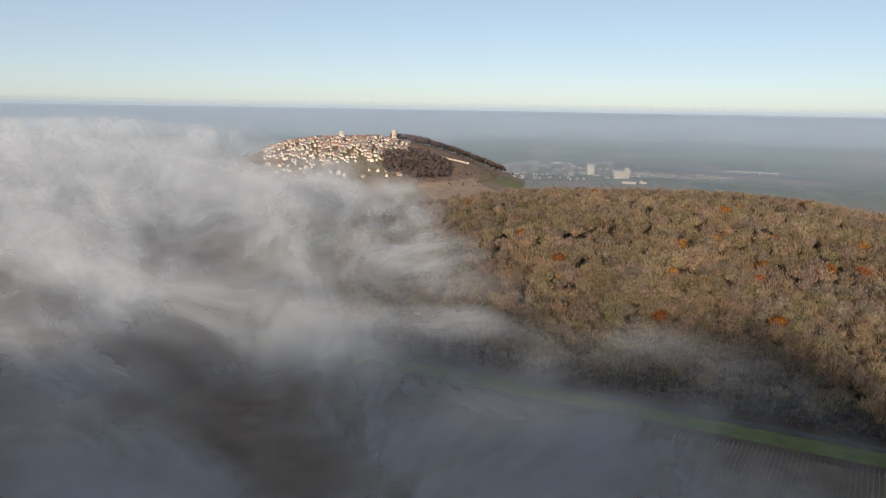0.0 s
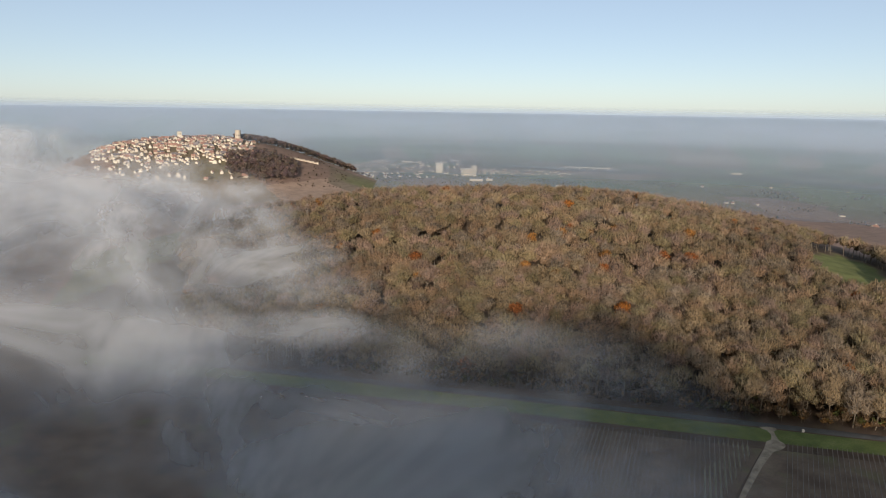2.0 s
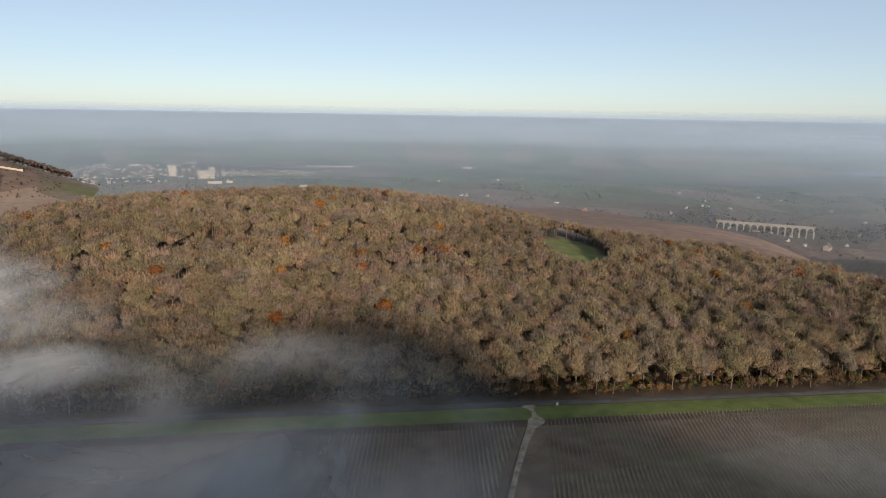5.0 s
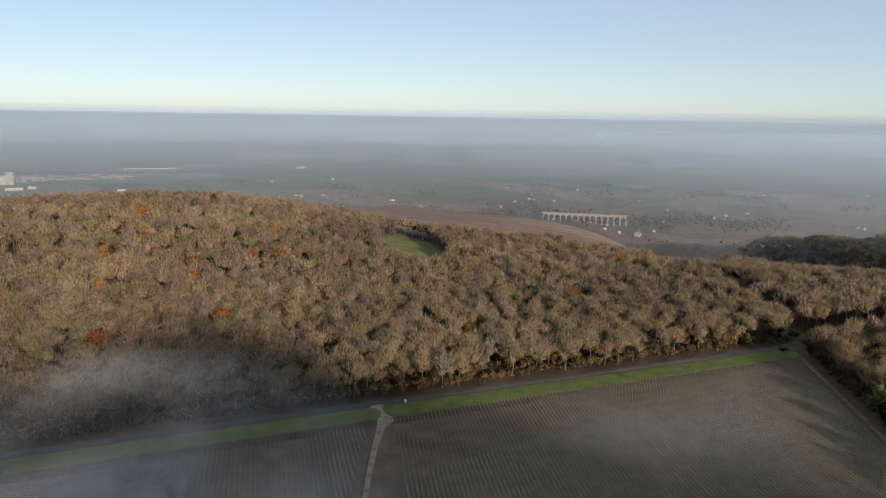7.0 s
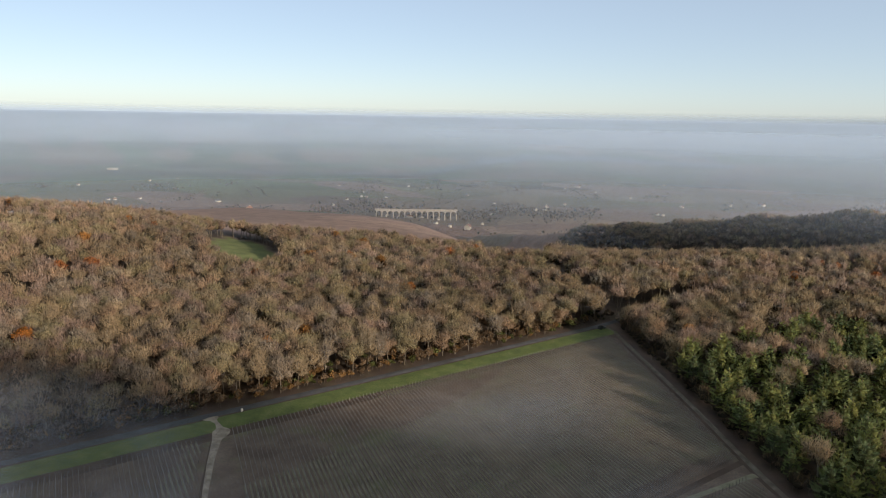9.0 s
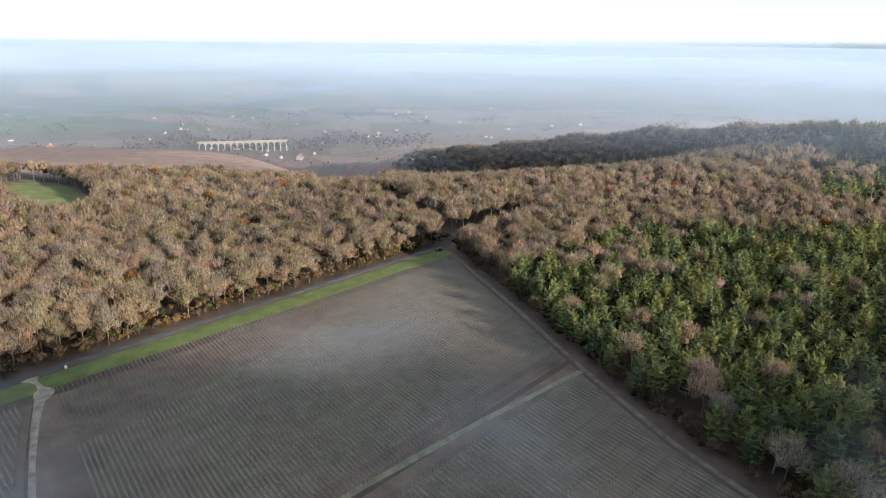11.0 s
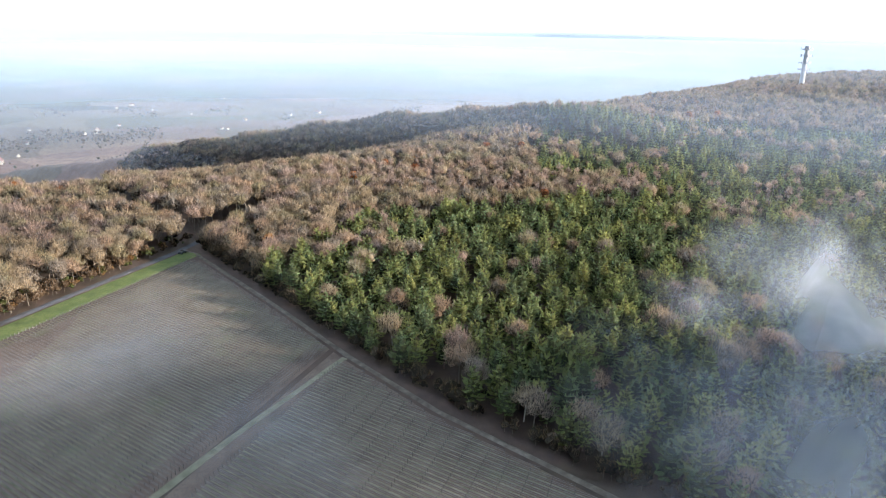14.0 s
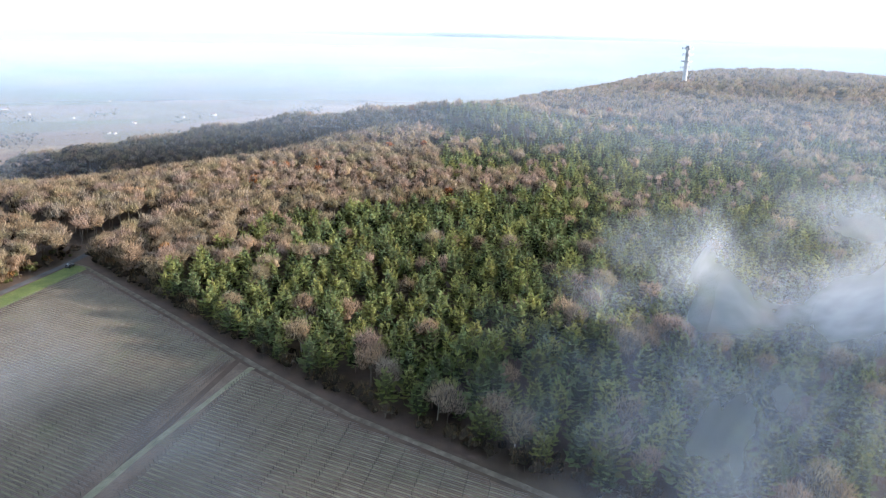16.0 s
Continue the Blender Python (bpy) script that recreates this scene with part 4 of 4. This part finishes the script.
def build_river_town():
    rng = np.random.default_rng(31)
    lanes = np.random.default_rng(44)
    back = []
    while len(back) < 330:
        az, r = lanes.uniform(2.8, 14.6), lanes.uniform(1310, 1510)
        if not (az < 4.6 and r > 1430):
            back.append(polar(az, r))
    joined_houses("back_lane_houses", back, lanes, "small close-packed plastered houses between the town's lanes", 0.72)
    spots_used = []
    for i in range(330):
        az = rng.normal(-8, 4.5) if i < 230 else rng.uniform(-23, -14)
        spots_used.append(polar(min(az, -1.0), rng.uniform(2380, 3150) if i < 230 else rng.uniform(2550, 2800)))
    for az, r in ((-54.4, 1960), (-54.8, 1950), (-53.2, 1890), (-68.9, 1740), (-66.0, 1720), (-65.2, 1700), (-52.1, 1780), (-55.8, 1700), (-79.0, 1745), (-78.6, 1750), (-76.4, 2080),
                  (-56.5, 1600), (-57.4, 1605), (-58.4, 1595), (-59.4, 1600), (-60.8, 1598), (-63.2, 1500), (-61.8, 1490), (-60.6, 1505), (-64.5, 1560), (-35, 3150), (-36.2, 3120), (-29.6, 3400), (-30.1, 3405)):
        spots_used.append(polar(az, r))
    for i in range(70):
        spots_used.append(polar(rng.uniform(-108, -24), rng.uniform(1750, 3400)))
    joined_houses("river_town_houses", spots_used, rng, "scattered small white houses of the river towns and farms")
    block_of_flats(-12.25, 2590, 26, 14, 36, 9, 6, -30, "tall cream tower block with rows of windows")
    block_of_flats(-14.5, 2480, 38, 13, 26, 7, 8, 15, "wide cream apartment block with rows of windows")
    block_of_flats(-15.1, 2478, 13, 14, 37, 10, 3, 15, "narrow cream tower at the end of a block")
    for az, r, w, d, h in ((-15.3, 2310, 44, 16, 6), (-16.4, 2330, 22, 12, 5), (-22.2, 2190, 24, 11, 5), (-9.6, 3080, 40, 16, 6), (-13.6, 3150, 40, 14, 6), (-35.6, 3000, 40, 14, 6)):
        x, y = polar(az, r)
        shed = new("warehouse")
        tagged(shed, "long pale warehouse with a flat roof on the plain", "building", "warehouses of the river town")
        shed.matrix_basis = stand(x, y, az)
        bm = bmesh.new()
        box(bm, -w / 2, w / 2, -d / 2, d / 2, -3, h)
        part("wall", bm, PLASTER, shed)
        bm = bmesh.new()
        box(bm, -w / 2 - 0.4, w / 2 + 0.4, -d / 2 - 0.4, d / 2 + 0.4, h + 0.01, h + 0.8)
        part("roof", bm, CONCRETE, shed)
    # two lone white houses on the vineyard slopes
    for az, r, size, turn, label in ((-45.35, 985, 0.95, 20, "small white house alone among the vineyards"), (-69.75, 1745, 1.5, 200, "white farmhouse with a steep gable"), (-63.3, 1492, 1.3, 10, "white house with a brick-red roof")):
        m = house_model(11, 9, 5.5, 4.2, CREAM, TILES, label, True, "lone houses")
        m.matrix_basis = stand(*polar(az, r), turn, 0, size)


def build_viaduct():
    a, b = Vector(polar(-55.6, 1600)), Vector(polar(-62.3, 1600))
    ln = (b - a).length
    bays, deck = 14, 20.0
    base = 2.0
    top = new("viaduct")
    tagged(top, "long pale stone railway viaduct with round arches", "viaduct")
    top.matrix_basis = Matrix.Translation((a.x, a.y, 0)) @ Matrix.Rotation(math.atan2(b.y - a.y, b.x - a.x), 4, "Z")
    bay = ln / bays
    half, pier = 2.6, 1.2
    for i in range(bays):
        bm = bmesh.new()
        x0 = i * bay
        n = 12
        cols = []
        rad = bay / 2 - pier
        for j in range(n + 1):
            ang = math.pi * j / n
            cols.append((x0 + bay / 2 - rad * math.cos(ang), deck - 3.2 - rad + rad * math.sin(ang)))
        cols = [(x0 + 0.01, cols[0][1])] + cols + [(x0 + bay - 0.01, cols[-1][1])]
        for side in (-half, half):
            lo = [bm.verts.new((x, side, z)) for x, z in cols]
            hi = [bm.verts.new((x, side, deck - 1)) for x, z in cols]
            for j in range(len(cols) - 1):
                bm.faces.new((lo[j], lo[j + 1], hi[j + 1], hi[j]))
        vs = list(bm.verts)
        m = len(cols)
        for j in range(m - 1):
            bm.faces.new((vs[j], vs[j + 1], vs[2 * m + j + 1], vs[2 * m + j]))
        part("arch", bm, STONE, top)
    for i in range(bays + 1):
        bm = bmesh.new()
        box(bm, i * bay - pier, i * bay + pier, -half + 0.15, half - 0.15, base - 6, deck - 3.2 - bay / 2 + pier)
        part("pier", bm, STONE, top)
    bm = bmesh.new()
    box(bm, -3, ln + 3, -half - 0.5, half + 0.5, deck - 0.99, deck)
    part("deck", bm, STONE, top)
    for sgn in (-1, 1):
        bm = bmesh.new()
        box(bm, -3, ln + 3, sgn * (half + 0.2) - 0.25, sgn * (half + 0.2) + 0.25, deck + 0.01, deck + 1.2)
        part("parapet", bm, STONE, top)


def build_river():
    line = [polar(az, r) for az, r in ((-38, 2750), (-46, 2700), (-52, 2690), (-56.7, 2740), (-60.9, 2950), (-63, 3180), (-64.8, 3460), (-68.1, 3540), (-74, 3560), (-84, 3500))]
    strip("river", line, [20, 26, 30, 40, 55, 70, 60, 50, 40, 30], WATER, 3.2, "wide pale river winding over the plain", "river", 25.0, 5)
    line = [polar(az, r) for az, r in ((-12, 3150), (-18, 3000), (-23, 2880), (-27, 2860), (-33, 2820))]
    strip("river", line, [25, 35, 45, 40, 20], WATER, 3.2, "wide pale river below the road bridge", "river", 25.0, 5)
    a, b = Vector(polar(-22.6, 2900)), Vector(polar(-26.0, 2880))
    ln = (b - a).length
    bridge = new("road_bridge")
    tagged(bridge, "slender white road bridge over the river", "bridge")
    bridge.matrix_basis = Matrix.Translation((a.x, a.y, 14)) @ Matrix.Rotation(math.atan2(b.y - a.y, b.x - a.x), 4, "Z")
    bm = bmesh.new()
    box(bm, -8, ln + 8, -4, 4, 2, 4.5)
    part("deck", bm, CREAM, bridge)
    for i in range(4):
        bm = bmesh.new()
        box(bm, ln * i / 3 - 2, ln * i / 3 + 2, -3, 3, -14, 1.99)
        part("pier", bm, CONCRETE, bridge)


def build_mast():
    x, y = polar(-123.0, 905)
    z = ground_at(x, y)
    tall = 232.5 - z
    mast = new("radio_mast")
    tagged(mast, "pale concrete radio tower with four ringed platforms", "tower")
    mast.matrix_basis = Matrix.Translation((x, y, z))
    bm = bmesh.new()
    tube(bm, 0, 0, [(-2, 3.4), (8, 3.1), (tall * 0.45, 2.6), (tall - 3, 2.1)], 20)
    part("shaft", bm, tinted("grey_mast_concrete", (0.46, 0.455, 0.44), 0.85, 5, 0.15), mast)
    bm = bmesh.new()
    tube(bm, 0, 0, [(tall - 2.98, 2.5), (tall, 2.5)], 16)
    part("head", bm, STEEL, mast, "dark steel cap")
    for i, dz in enumerate((4.0, 11.0, 18.5, 26.0)):
        h = tall - dz
        bm = bmesh.new()
        tube(bm, 0, 0, [(h, 2.3), (h + 0.1, 5.6), (h + 0.7, 5.6), (h + 0.71, 2.3)], 20)
        deck = part("platform", bm, STEEL, mast, "dark ring platform")
        bm = bmesh.new()
        for k in range(20):
            a0, a1 = 6.2832 * k / 20, 6.2832 * (k + 1) / 20
            for hz in (1.3, 1.9):
                p = [(5.5 * math.cos(a), 5.5 * math.sin(a)) for a in (a0, a1)]
                v = [bm.verts.new((p[j][0], p[j][1], h + hz + w)) for w in (0, 0.15) for j in (0, 1)]
                bm.faces.new((v[0], v[1], v[3], v[2]))
        part("railing", bm, STEEL, deck)
        for k in range(5):
            a = 1.1 + 6.2832 * (k + 0.37 * i) / 5
            bm = bmesh.new()
            tube(bm, 6.3 * math.cos(a), 6.3 * math.sin(a), [(h - 0.6, 0.35), (h + 2.4, 0.35)], 8)
            part("antenna", bm, STEEL, deck, "grey drum antenna")


def build_car():
    x, y = 295.0, 98.3
    car = new("car")
    tagged(car, "small dark estate car parked where the track leaves the lane", "car")
    car.matrix_basis = Matrix.Translation((x, y, ground_at(x, y) + 0.26)) @ Matrix.Rotation(math.radians(-20), 4, "Z")
    paint, rubber = tinted("dark_car_paint", (0.03, 0.035, 0.045), 0.3, 2, 0.1), tinted("tyre_rubber", (0.02, 0.02, 0.02), 0.8, 0.3, 0.1)
    bm = bmesh.new()
    v = box(bm, -2.1, 2.1, -0.87, 0.87, 0.35, 0.95)
    bmesh.ops.bevel(bm, geom=bm.edges[:], offset=0.12, segments=2, affect="EDGES")
    part("body", bm, paint, car)
    bm = bmesh.new()
    v = box(bm, -1.9, 0.9, -0.78, 0.78, 0.94, 1.48)
    for k in (5, 6):
        v[k].co.x -= 0.5
    for k in (4, 7):
        v[k].co.x += 0.25
    for k in (4, 5, 6, 7):
        v[k].co.y *= 0.85
    bmesh.ops.bevel(bm, geom=bm.edges[:], offset=0.06, segments=1, affect="EDGES")
    part("cabin", bm, DARKGLASS, car, "dark glazed cabin")
    for wx in (-1.3, 1.3):
        for wy in (-0.8, 0.8):
            bm = bmesh.new()
            tube(bm, 0, 0, [(-0.1, 0.32), (0.1, 0.32)], 14)
            bmesh.ops.transform(bm, matrix=Matrix.Translation((wx, wy, 0.32)) @ Matrix.Rotation(math.pi / 2, 4, "X"), verts=bm.verts)
            part("wheel", bm, rubber, car)


# ---------------------------------------------------------------- vineyards
def vine_row(x0, y0, x1, y1, seed):
    """One row of pruned vines on its wire between two end posts."""
    rng = np.random.default_rng(seed)
    ln = math.hypot(x1 - x0, y1 - y0)
    if ln < 6:
        return
    z0 = ground_at((x0 + x1) / 2, (y0 + y1) / 2) + 0.1
    top = new("vine_row")
    tagged(top, "row of bare pruned vines on a wire trellis", "vine row", "vine rows of the fields")
    top.matrix_basis = Matrix.Translation((x0, y0, z0)) @ Matrix.Rotation(math.atan2(y1 - y0, x1 - x0), 4, "Z")
    t = Shape()
    k = np.arange(0.9, ln - 0.5, 1.15)
    for p in k:
        h, w = rng.uniform(0.55, 0.8), rng.normal(0, 0.06)
        i = len(t.v)
        t.v += [np.array(c) for c in ((p - 0.07, w, -0.15), (p + 0.07, w, -0.15), (p, w + 0.1, -0.15), (p + rng.normal(0, 0.08), w, h))]
        t.f += [(i, i + 1, i + 3), (i + 1, i + 2, i + 3), (i + 2, i, i + 3)]
        for q in (-1, 1):
            t.tri(np.array((p, w - 0.05, h - 0.05)), np.array((p, w + 0.05, h)), np.array((p + q * rng.uniform(0.35, 0.6), w + rng.normal(0, 0.1), h + rng.uniform(0.05, 0.5))), 0)
    part("vines", mesh_of("vines", np.array(t.v), np.array(t.f), [VINE]), None, top)
    for p, slant in ((0.0, -0.35), (ln, 0.35)):
        bm = bmesh.new()
        v = box(bm, p - 0.05, p + 0.05, -0.05, 0.05, -0.3, 1.25)
        for c in v[4:]:
            c.co.x += slant
        part("end_post", bm, WOODPOST, top)
    bm = bmesh.new()
    for h in (0.62, 1.05):
        box(bm, 0, ln, -0.02, 0.02, h, h + 0.035)
    part("wire", bm, WIRE, top)
    bm = bmesh.new()
    k = np.arange(0, ln, 7.0)
    lo = [bm.verts.new((p, -0.24 + rng.normal(0, 0.06), 0.05)) for p in k]
    hi = [bm.verts.new((p, 0.24 + rng.normal(0, 0.06), 0.05)) for p in k]
    for i in range(len(k) - 1):
        bm.faces.new((lo[i], lo[i + 1], hi[i + 1], hi[i]))
    part("weed_strip", bm, DRYGRASS, top, "pale dry weeds under the vines")
    bm = bmesh.new()
    for p in np.arange(5.5, ln - 2, 5.5):
        box(bm, p - 0.045, p + 0.045, -0.045, 0.045, -0.2, 1.2 + rng.uniform(-0.1, 0.15))
    part("stakes", bm, WOODPOST, top)


def build_vineyards():
    seed = 500

    def rows(first, last, gap, lean, n_hi, n_lo, left, right):
        nonlocal seed
        for s0 in np.arange(first, last, gap):
            n = np.linspace(n_hi, n_lo, 200)
            s = s0 - lean * (n_hi - n)
            ok = np.array([left(b) < a < right(b) for a, b in zip(s, n)])
            if ok.sum() > 12:
                k = np.nonzero(ok)[0]
                a, b = place(s[k[0]], n[k[0]]), place(s[k[-1]], n[k[-1]])
                seed += 1
                vine_row(*a, *b, seed)

    rows(53, 250, 1.3, 0.24, 207.4, 113.5, lambda n: path_side(n) + 4.0, lambda n: float(pine_edge(n)) - 5)
    rows(-26, 48, 1.3, 0.12, 205, 70, lambda n: -80, lambda n: path_side(n) - 3.0)
    rows(62, 166, 1.5, 0.24, 105.0, 20, lambda n: path_side(n) + 4, lambda n: float(pine_edge(n)) - 5)


def build_marker():
    stone = new("marker_stone")
    tagged(stone, "small white marker stone in the lane's grass verge", "stone")
    x, y = 148.5, 171.0
    stone.matrix_basis = Matrix.Translation((x, y, ground_at(x, y) + 0.15))
    bm = bmesh.new()
    box(bm, -0.35, 0.35, -0.25, 0.25, -0.2, 0.75)
    bmesh.ops.bevel(bm, geom=bm.edges[:], offset=0.08, segments=2, affect="EDGES")
    part("block", bm, CREAM, stone)


build_undergrowth()
build_country_trees()
build_town()
build_river_town()
build_viaduct()
build_river()
build_mast()
build_car()
build_marker()
build_vineyards()


# ---------------------------------------------------------------- haze and mist
scene.cycles.transparent_max_bounces = 32
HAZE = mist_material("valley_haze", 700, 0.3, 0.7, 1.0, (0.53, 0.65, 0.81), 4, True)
MIST = mist_material("mist", 90, 0.85, 0.6, 0.68, (0.45, 0.475, 0.51), 4.5)
DENSE = mist_material("shading_mist", 90, 0.8, 0.6, 0.92, (0.45, 0.475, 0.51), 4.5, False, 0.4)
TRAIL = mist_material("trailing_mist", 75, 1.0, 0.6, 0.18, (0.50, 0.52, 0.54))
VEIL = mist_material("thin_mist", 60, 1.1, 0.6, 0.32, (0.50, 0.51, 0.52))


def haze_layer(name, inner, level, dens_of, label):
    """Thin level haze, bent up with the far plain to fit the camera's view."""
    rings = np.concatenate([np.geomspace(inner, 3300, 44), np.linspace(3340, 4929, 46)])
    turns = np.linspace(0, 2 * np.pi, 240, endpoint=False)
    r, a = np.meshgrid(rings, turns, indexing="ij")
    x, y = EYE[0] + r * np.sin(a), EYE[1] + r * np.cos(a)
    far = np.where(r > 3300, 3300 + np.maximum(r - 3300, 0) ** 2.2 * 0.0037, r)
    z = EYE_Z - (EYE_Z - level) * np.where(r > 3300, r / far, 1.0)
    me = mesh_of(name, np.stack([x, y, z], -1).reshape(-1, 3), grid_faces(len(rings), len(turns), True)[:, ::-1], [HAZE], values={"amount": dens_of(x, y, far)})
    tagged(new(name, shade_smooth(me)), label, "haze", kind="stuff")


def haze_rim():
    """The haze's soft upper edge along the skyline."""
    up = np.linspace(-60, 70, 20)
    turns = np.linspace(0, 2 * np.pi, 200, endpoint=False)
    z, a = np.meshgrid(up, turns, indexing="ij")
    x, y = EYE[0] + 4990 * np.sin(a), EYE[1] + 4990 * np.cos(a)
    me = mesh_of("skyline_haze", np.stack([x, y, EYE_Z + z], -1).reshape(-1, 3), grid_faces(len(up), len(turns), True), [HAZE], values={"amount": 0.8 * (1 - smooth(-20, 46, z))})
    tagged(new("skyline_haze", shade_smooth(me)), "soft pale edge of the haze along the skyline", "haze", kind="stuff")


def curtain_bank(cx, cy, turn, steps, width, z0, z1, dens_of, material, label, seed, cell=9.0, swell=10.0):
    """A bank of drifting mist: billowing curtains one behind the other."""
    bank = new("mist_bank")
    tagged(bank, label, "mist", kind="stuff")
    c, s = math.cos(math.radians(turn)), math.sin(math.radians(turn))
    a = np.arange(width[0], width[1] + 1, cell)
    h = np.arange(z0, z1 + 1, cell * 0.6)
    z, w = np.meshgrid(h, a, indexing="ij")
    for i, d in enumerate(steps):
        depth = d + min(swell, 0.1 * d + 2) * 2 * (fbm(w + 57 * i, z * 1.6 - 31 * i, 75, seed, 4) - 0.5)
        depth = depth + 0.55 * (z - 0.5 * (z0 + z1))
        rim = smooth(0, 40, w - width[0]) * smooth(0, 40, width[1] - w) * smooth(0, 16, z1 - z)
        x, y = cx + w * c - depth * s, cy + w * s + depth * c
        lift = z + 8 * (fbm(w - 23 * i, z + 11 * i, 60, seed + 5, 3) - 0.5)
        me = mesh_of("mist_layer", np.stack([x, y, lift], -1).reshape(-1, 3), grid_faces(len(h), len(a)), [material], values={"amount": rim * dens_of(x, y, lift) * smooth(0, 26, lift - height(x, y) + 26 * (fbm(x, y, 45, seed + 9, 3) - 0.5))})
        part("mist_layer", shade_smooth(me), None, bank)


def bank_edge(y):
    return np.interp(y, [-40, 60, 100, 150, 190, 300, 400, 520, 620], [70, 84, 102, 98, 54, 30, 18, 6, -10])


def valley_density(x, y, z):
    crest = np.interp(x, [-330, -245, -154, -101, -23, 60], [236, 231, 222, 208, 190, 176])
    k = smooth(70, 330, y)
    top = 190 * (1 - k) + crest * k + 26 * (fbm(x, y, 90, 71, 3) - 0.5)
    d = 1 - smooth(-48, 36, x - bank_edge(y))
    d = d * (1 - smooth(-16, 8, z - top)) * (1 - smooth(560, 700, y))
    return d * smooth(40, 75, np.hypot(x, y - 9)) * smooth(-520, -380, x)


def south_density(x, y, z):
    az = np.degrees(np.arctan2(-x, y - 18))
    r = np.hypot(x, y - 18)
    top = np.interp(az, [-150, -134, -124, -113, -95, -80], [222, 212, 196, 186, 178, 172]) + 22 * (fbm(x, y, 70, 81, 3) - 0.5)
    reach = np.interp(az, [-150, -122, -113, -104, -80], [330, 290, 220, 125, 110])
    d = np.interp(az, [-175, -150, -128, -110, -98, -84, -72], [0.5, 0.8, 0.8, 0.78, 0.74, 0.66, 0.0])
    return d * (1 - smooth(-32, 8, z - top)) * smooth(45, 85, r) * (1 - smooth(reach, 1.4 * reach, r))


def ground_mist(x0, x1, y0, y1, levels, dens_of, label, seed):
    """Low mist that creeps over the ground in thin sheets."""
    bank = new("ground_mist")
    tagged(bank, label, "mist", kind="stuff")
    gx, gy = np.arange(x0, x1, 6.0), np.arange(y0, y1, 6.0)
    y, x = np.meshgrid(gy, gx, indexing="ij")
    for i, up in enumerate(levels):
        z = height(x, y) + up * (0.6 + 0.8 * fbm(x + 40 * i, y, 50, seed + i, 3))
        me = mesh_of("mist_layer", np.stack([x, y, z], -1).reshape(-1, 3), grid_faces(len(gy), len(gx)), [VEIL], values={"amount": dens_of(x, y)})
        part("mist_layer", shade_smooth(me), None, bank)


def veil_density(x, y):
    s, n = along(x, y)
    return 0.78 * smooth(20, 80, n) * (1 - smooth(168, 206, n)) * smooth(40, 100, s) * (1 - smooth(-50, -6, s - pine_edge(n)))


# Haze put into one sheet, made denser with distance from the camera.
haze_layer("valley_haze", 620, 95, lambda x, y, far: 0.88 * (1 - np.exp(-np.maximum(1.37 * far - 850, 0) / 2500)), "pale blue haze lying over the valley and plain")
def upper_amount(x, y, far):
    """Thin haze fitted to the camera's sight lines: thickest eastward, clear before the mast."""
    east = smooth(-0.2, 0.8, (x - y) / np.maximum(far, 1)) * (1 - smooth(1000, 1900, far))
    south = smooth(0.15, 0.55, -y / np.maximum(far, 1))
    return (0.16 * smooth(300, 900, far) + east * (0.17 * smooth(360, 650, far) + 0.16 * smooth(130, 230, far))) * (1 - 0.55 * south) + 0.12 * south * smooth(100, 190, far) * (1 - smooth(290, 430, far))


haze_layer("upper_haze", 105, 214, upper_amount, "faint haze sheet under the flight, fitted to veil the hills")
haze_rim()
curtain_bank(0, 0, 0, (64, 92, 122, 154, 188, 226, 268, 314, 352, 390, 430, 470, 510, 550), (-470, 150), 118, 240, valley_density, MIST, "thick white morning mist filling the side valley", 201)
curtain_bank(0, 18, -145, (48, 72, 96, 124, 156, 192, 234, 284, 340), (-340, 140), 138, 236, south_density, MIST, "billowing white mist drifting over the pines", 301, 6.5)
ground_mist(60, 330, -40, 230, (4.0, 9.0, 15.0), veil_density, "thin veil of ground mist over the vineyard", 401)


def over_pines(x, y, z):
    az = np.degrees(np.arctan2(-x, y - 18))
    r = np.hypot(x, y - 18)
    top = 205 + 20 * (fbm(x, y, 80, 83, 3) - 0.5)
    return 0.72 * smooth(106, 120, -az) * smooth(200, 270, r) * (1 - smooth(440, 620, r)) * (1 - smooth(-26, 6, z - top))


curtain_bank(0, 18, -145, (170, 240, 310, 380, 450, 530), (-500, 130), 140, 232, over_pines, TRAIL, "thin bright mist trailing over the pine tops", 431)


# Mist bank added, mostly out of view, to cast shade on field and wood.
def shade_density(x, y, z):
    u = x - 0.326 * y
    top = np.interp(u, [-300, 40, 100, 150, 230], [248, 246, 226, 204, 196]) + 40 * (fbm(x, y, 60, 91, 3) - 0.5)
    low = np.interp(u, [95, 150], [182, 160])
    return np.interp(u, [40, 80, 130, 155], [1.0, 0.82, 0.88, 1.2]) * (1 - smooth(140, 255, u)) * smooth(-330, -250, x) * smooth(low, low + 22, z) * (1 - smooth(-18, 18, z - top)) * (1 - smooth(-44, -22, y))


curtain_bank(0, 0, 162, (58, 80, 102, 126, 152, 180), (-220, 340), 160, 272, shade_density, DENSE, "mostly unseen mist bank added behind the flight to shade the field", 501, 5.5)
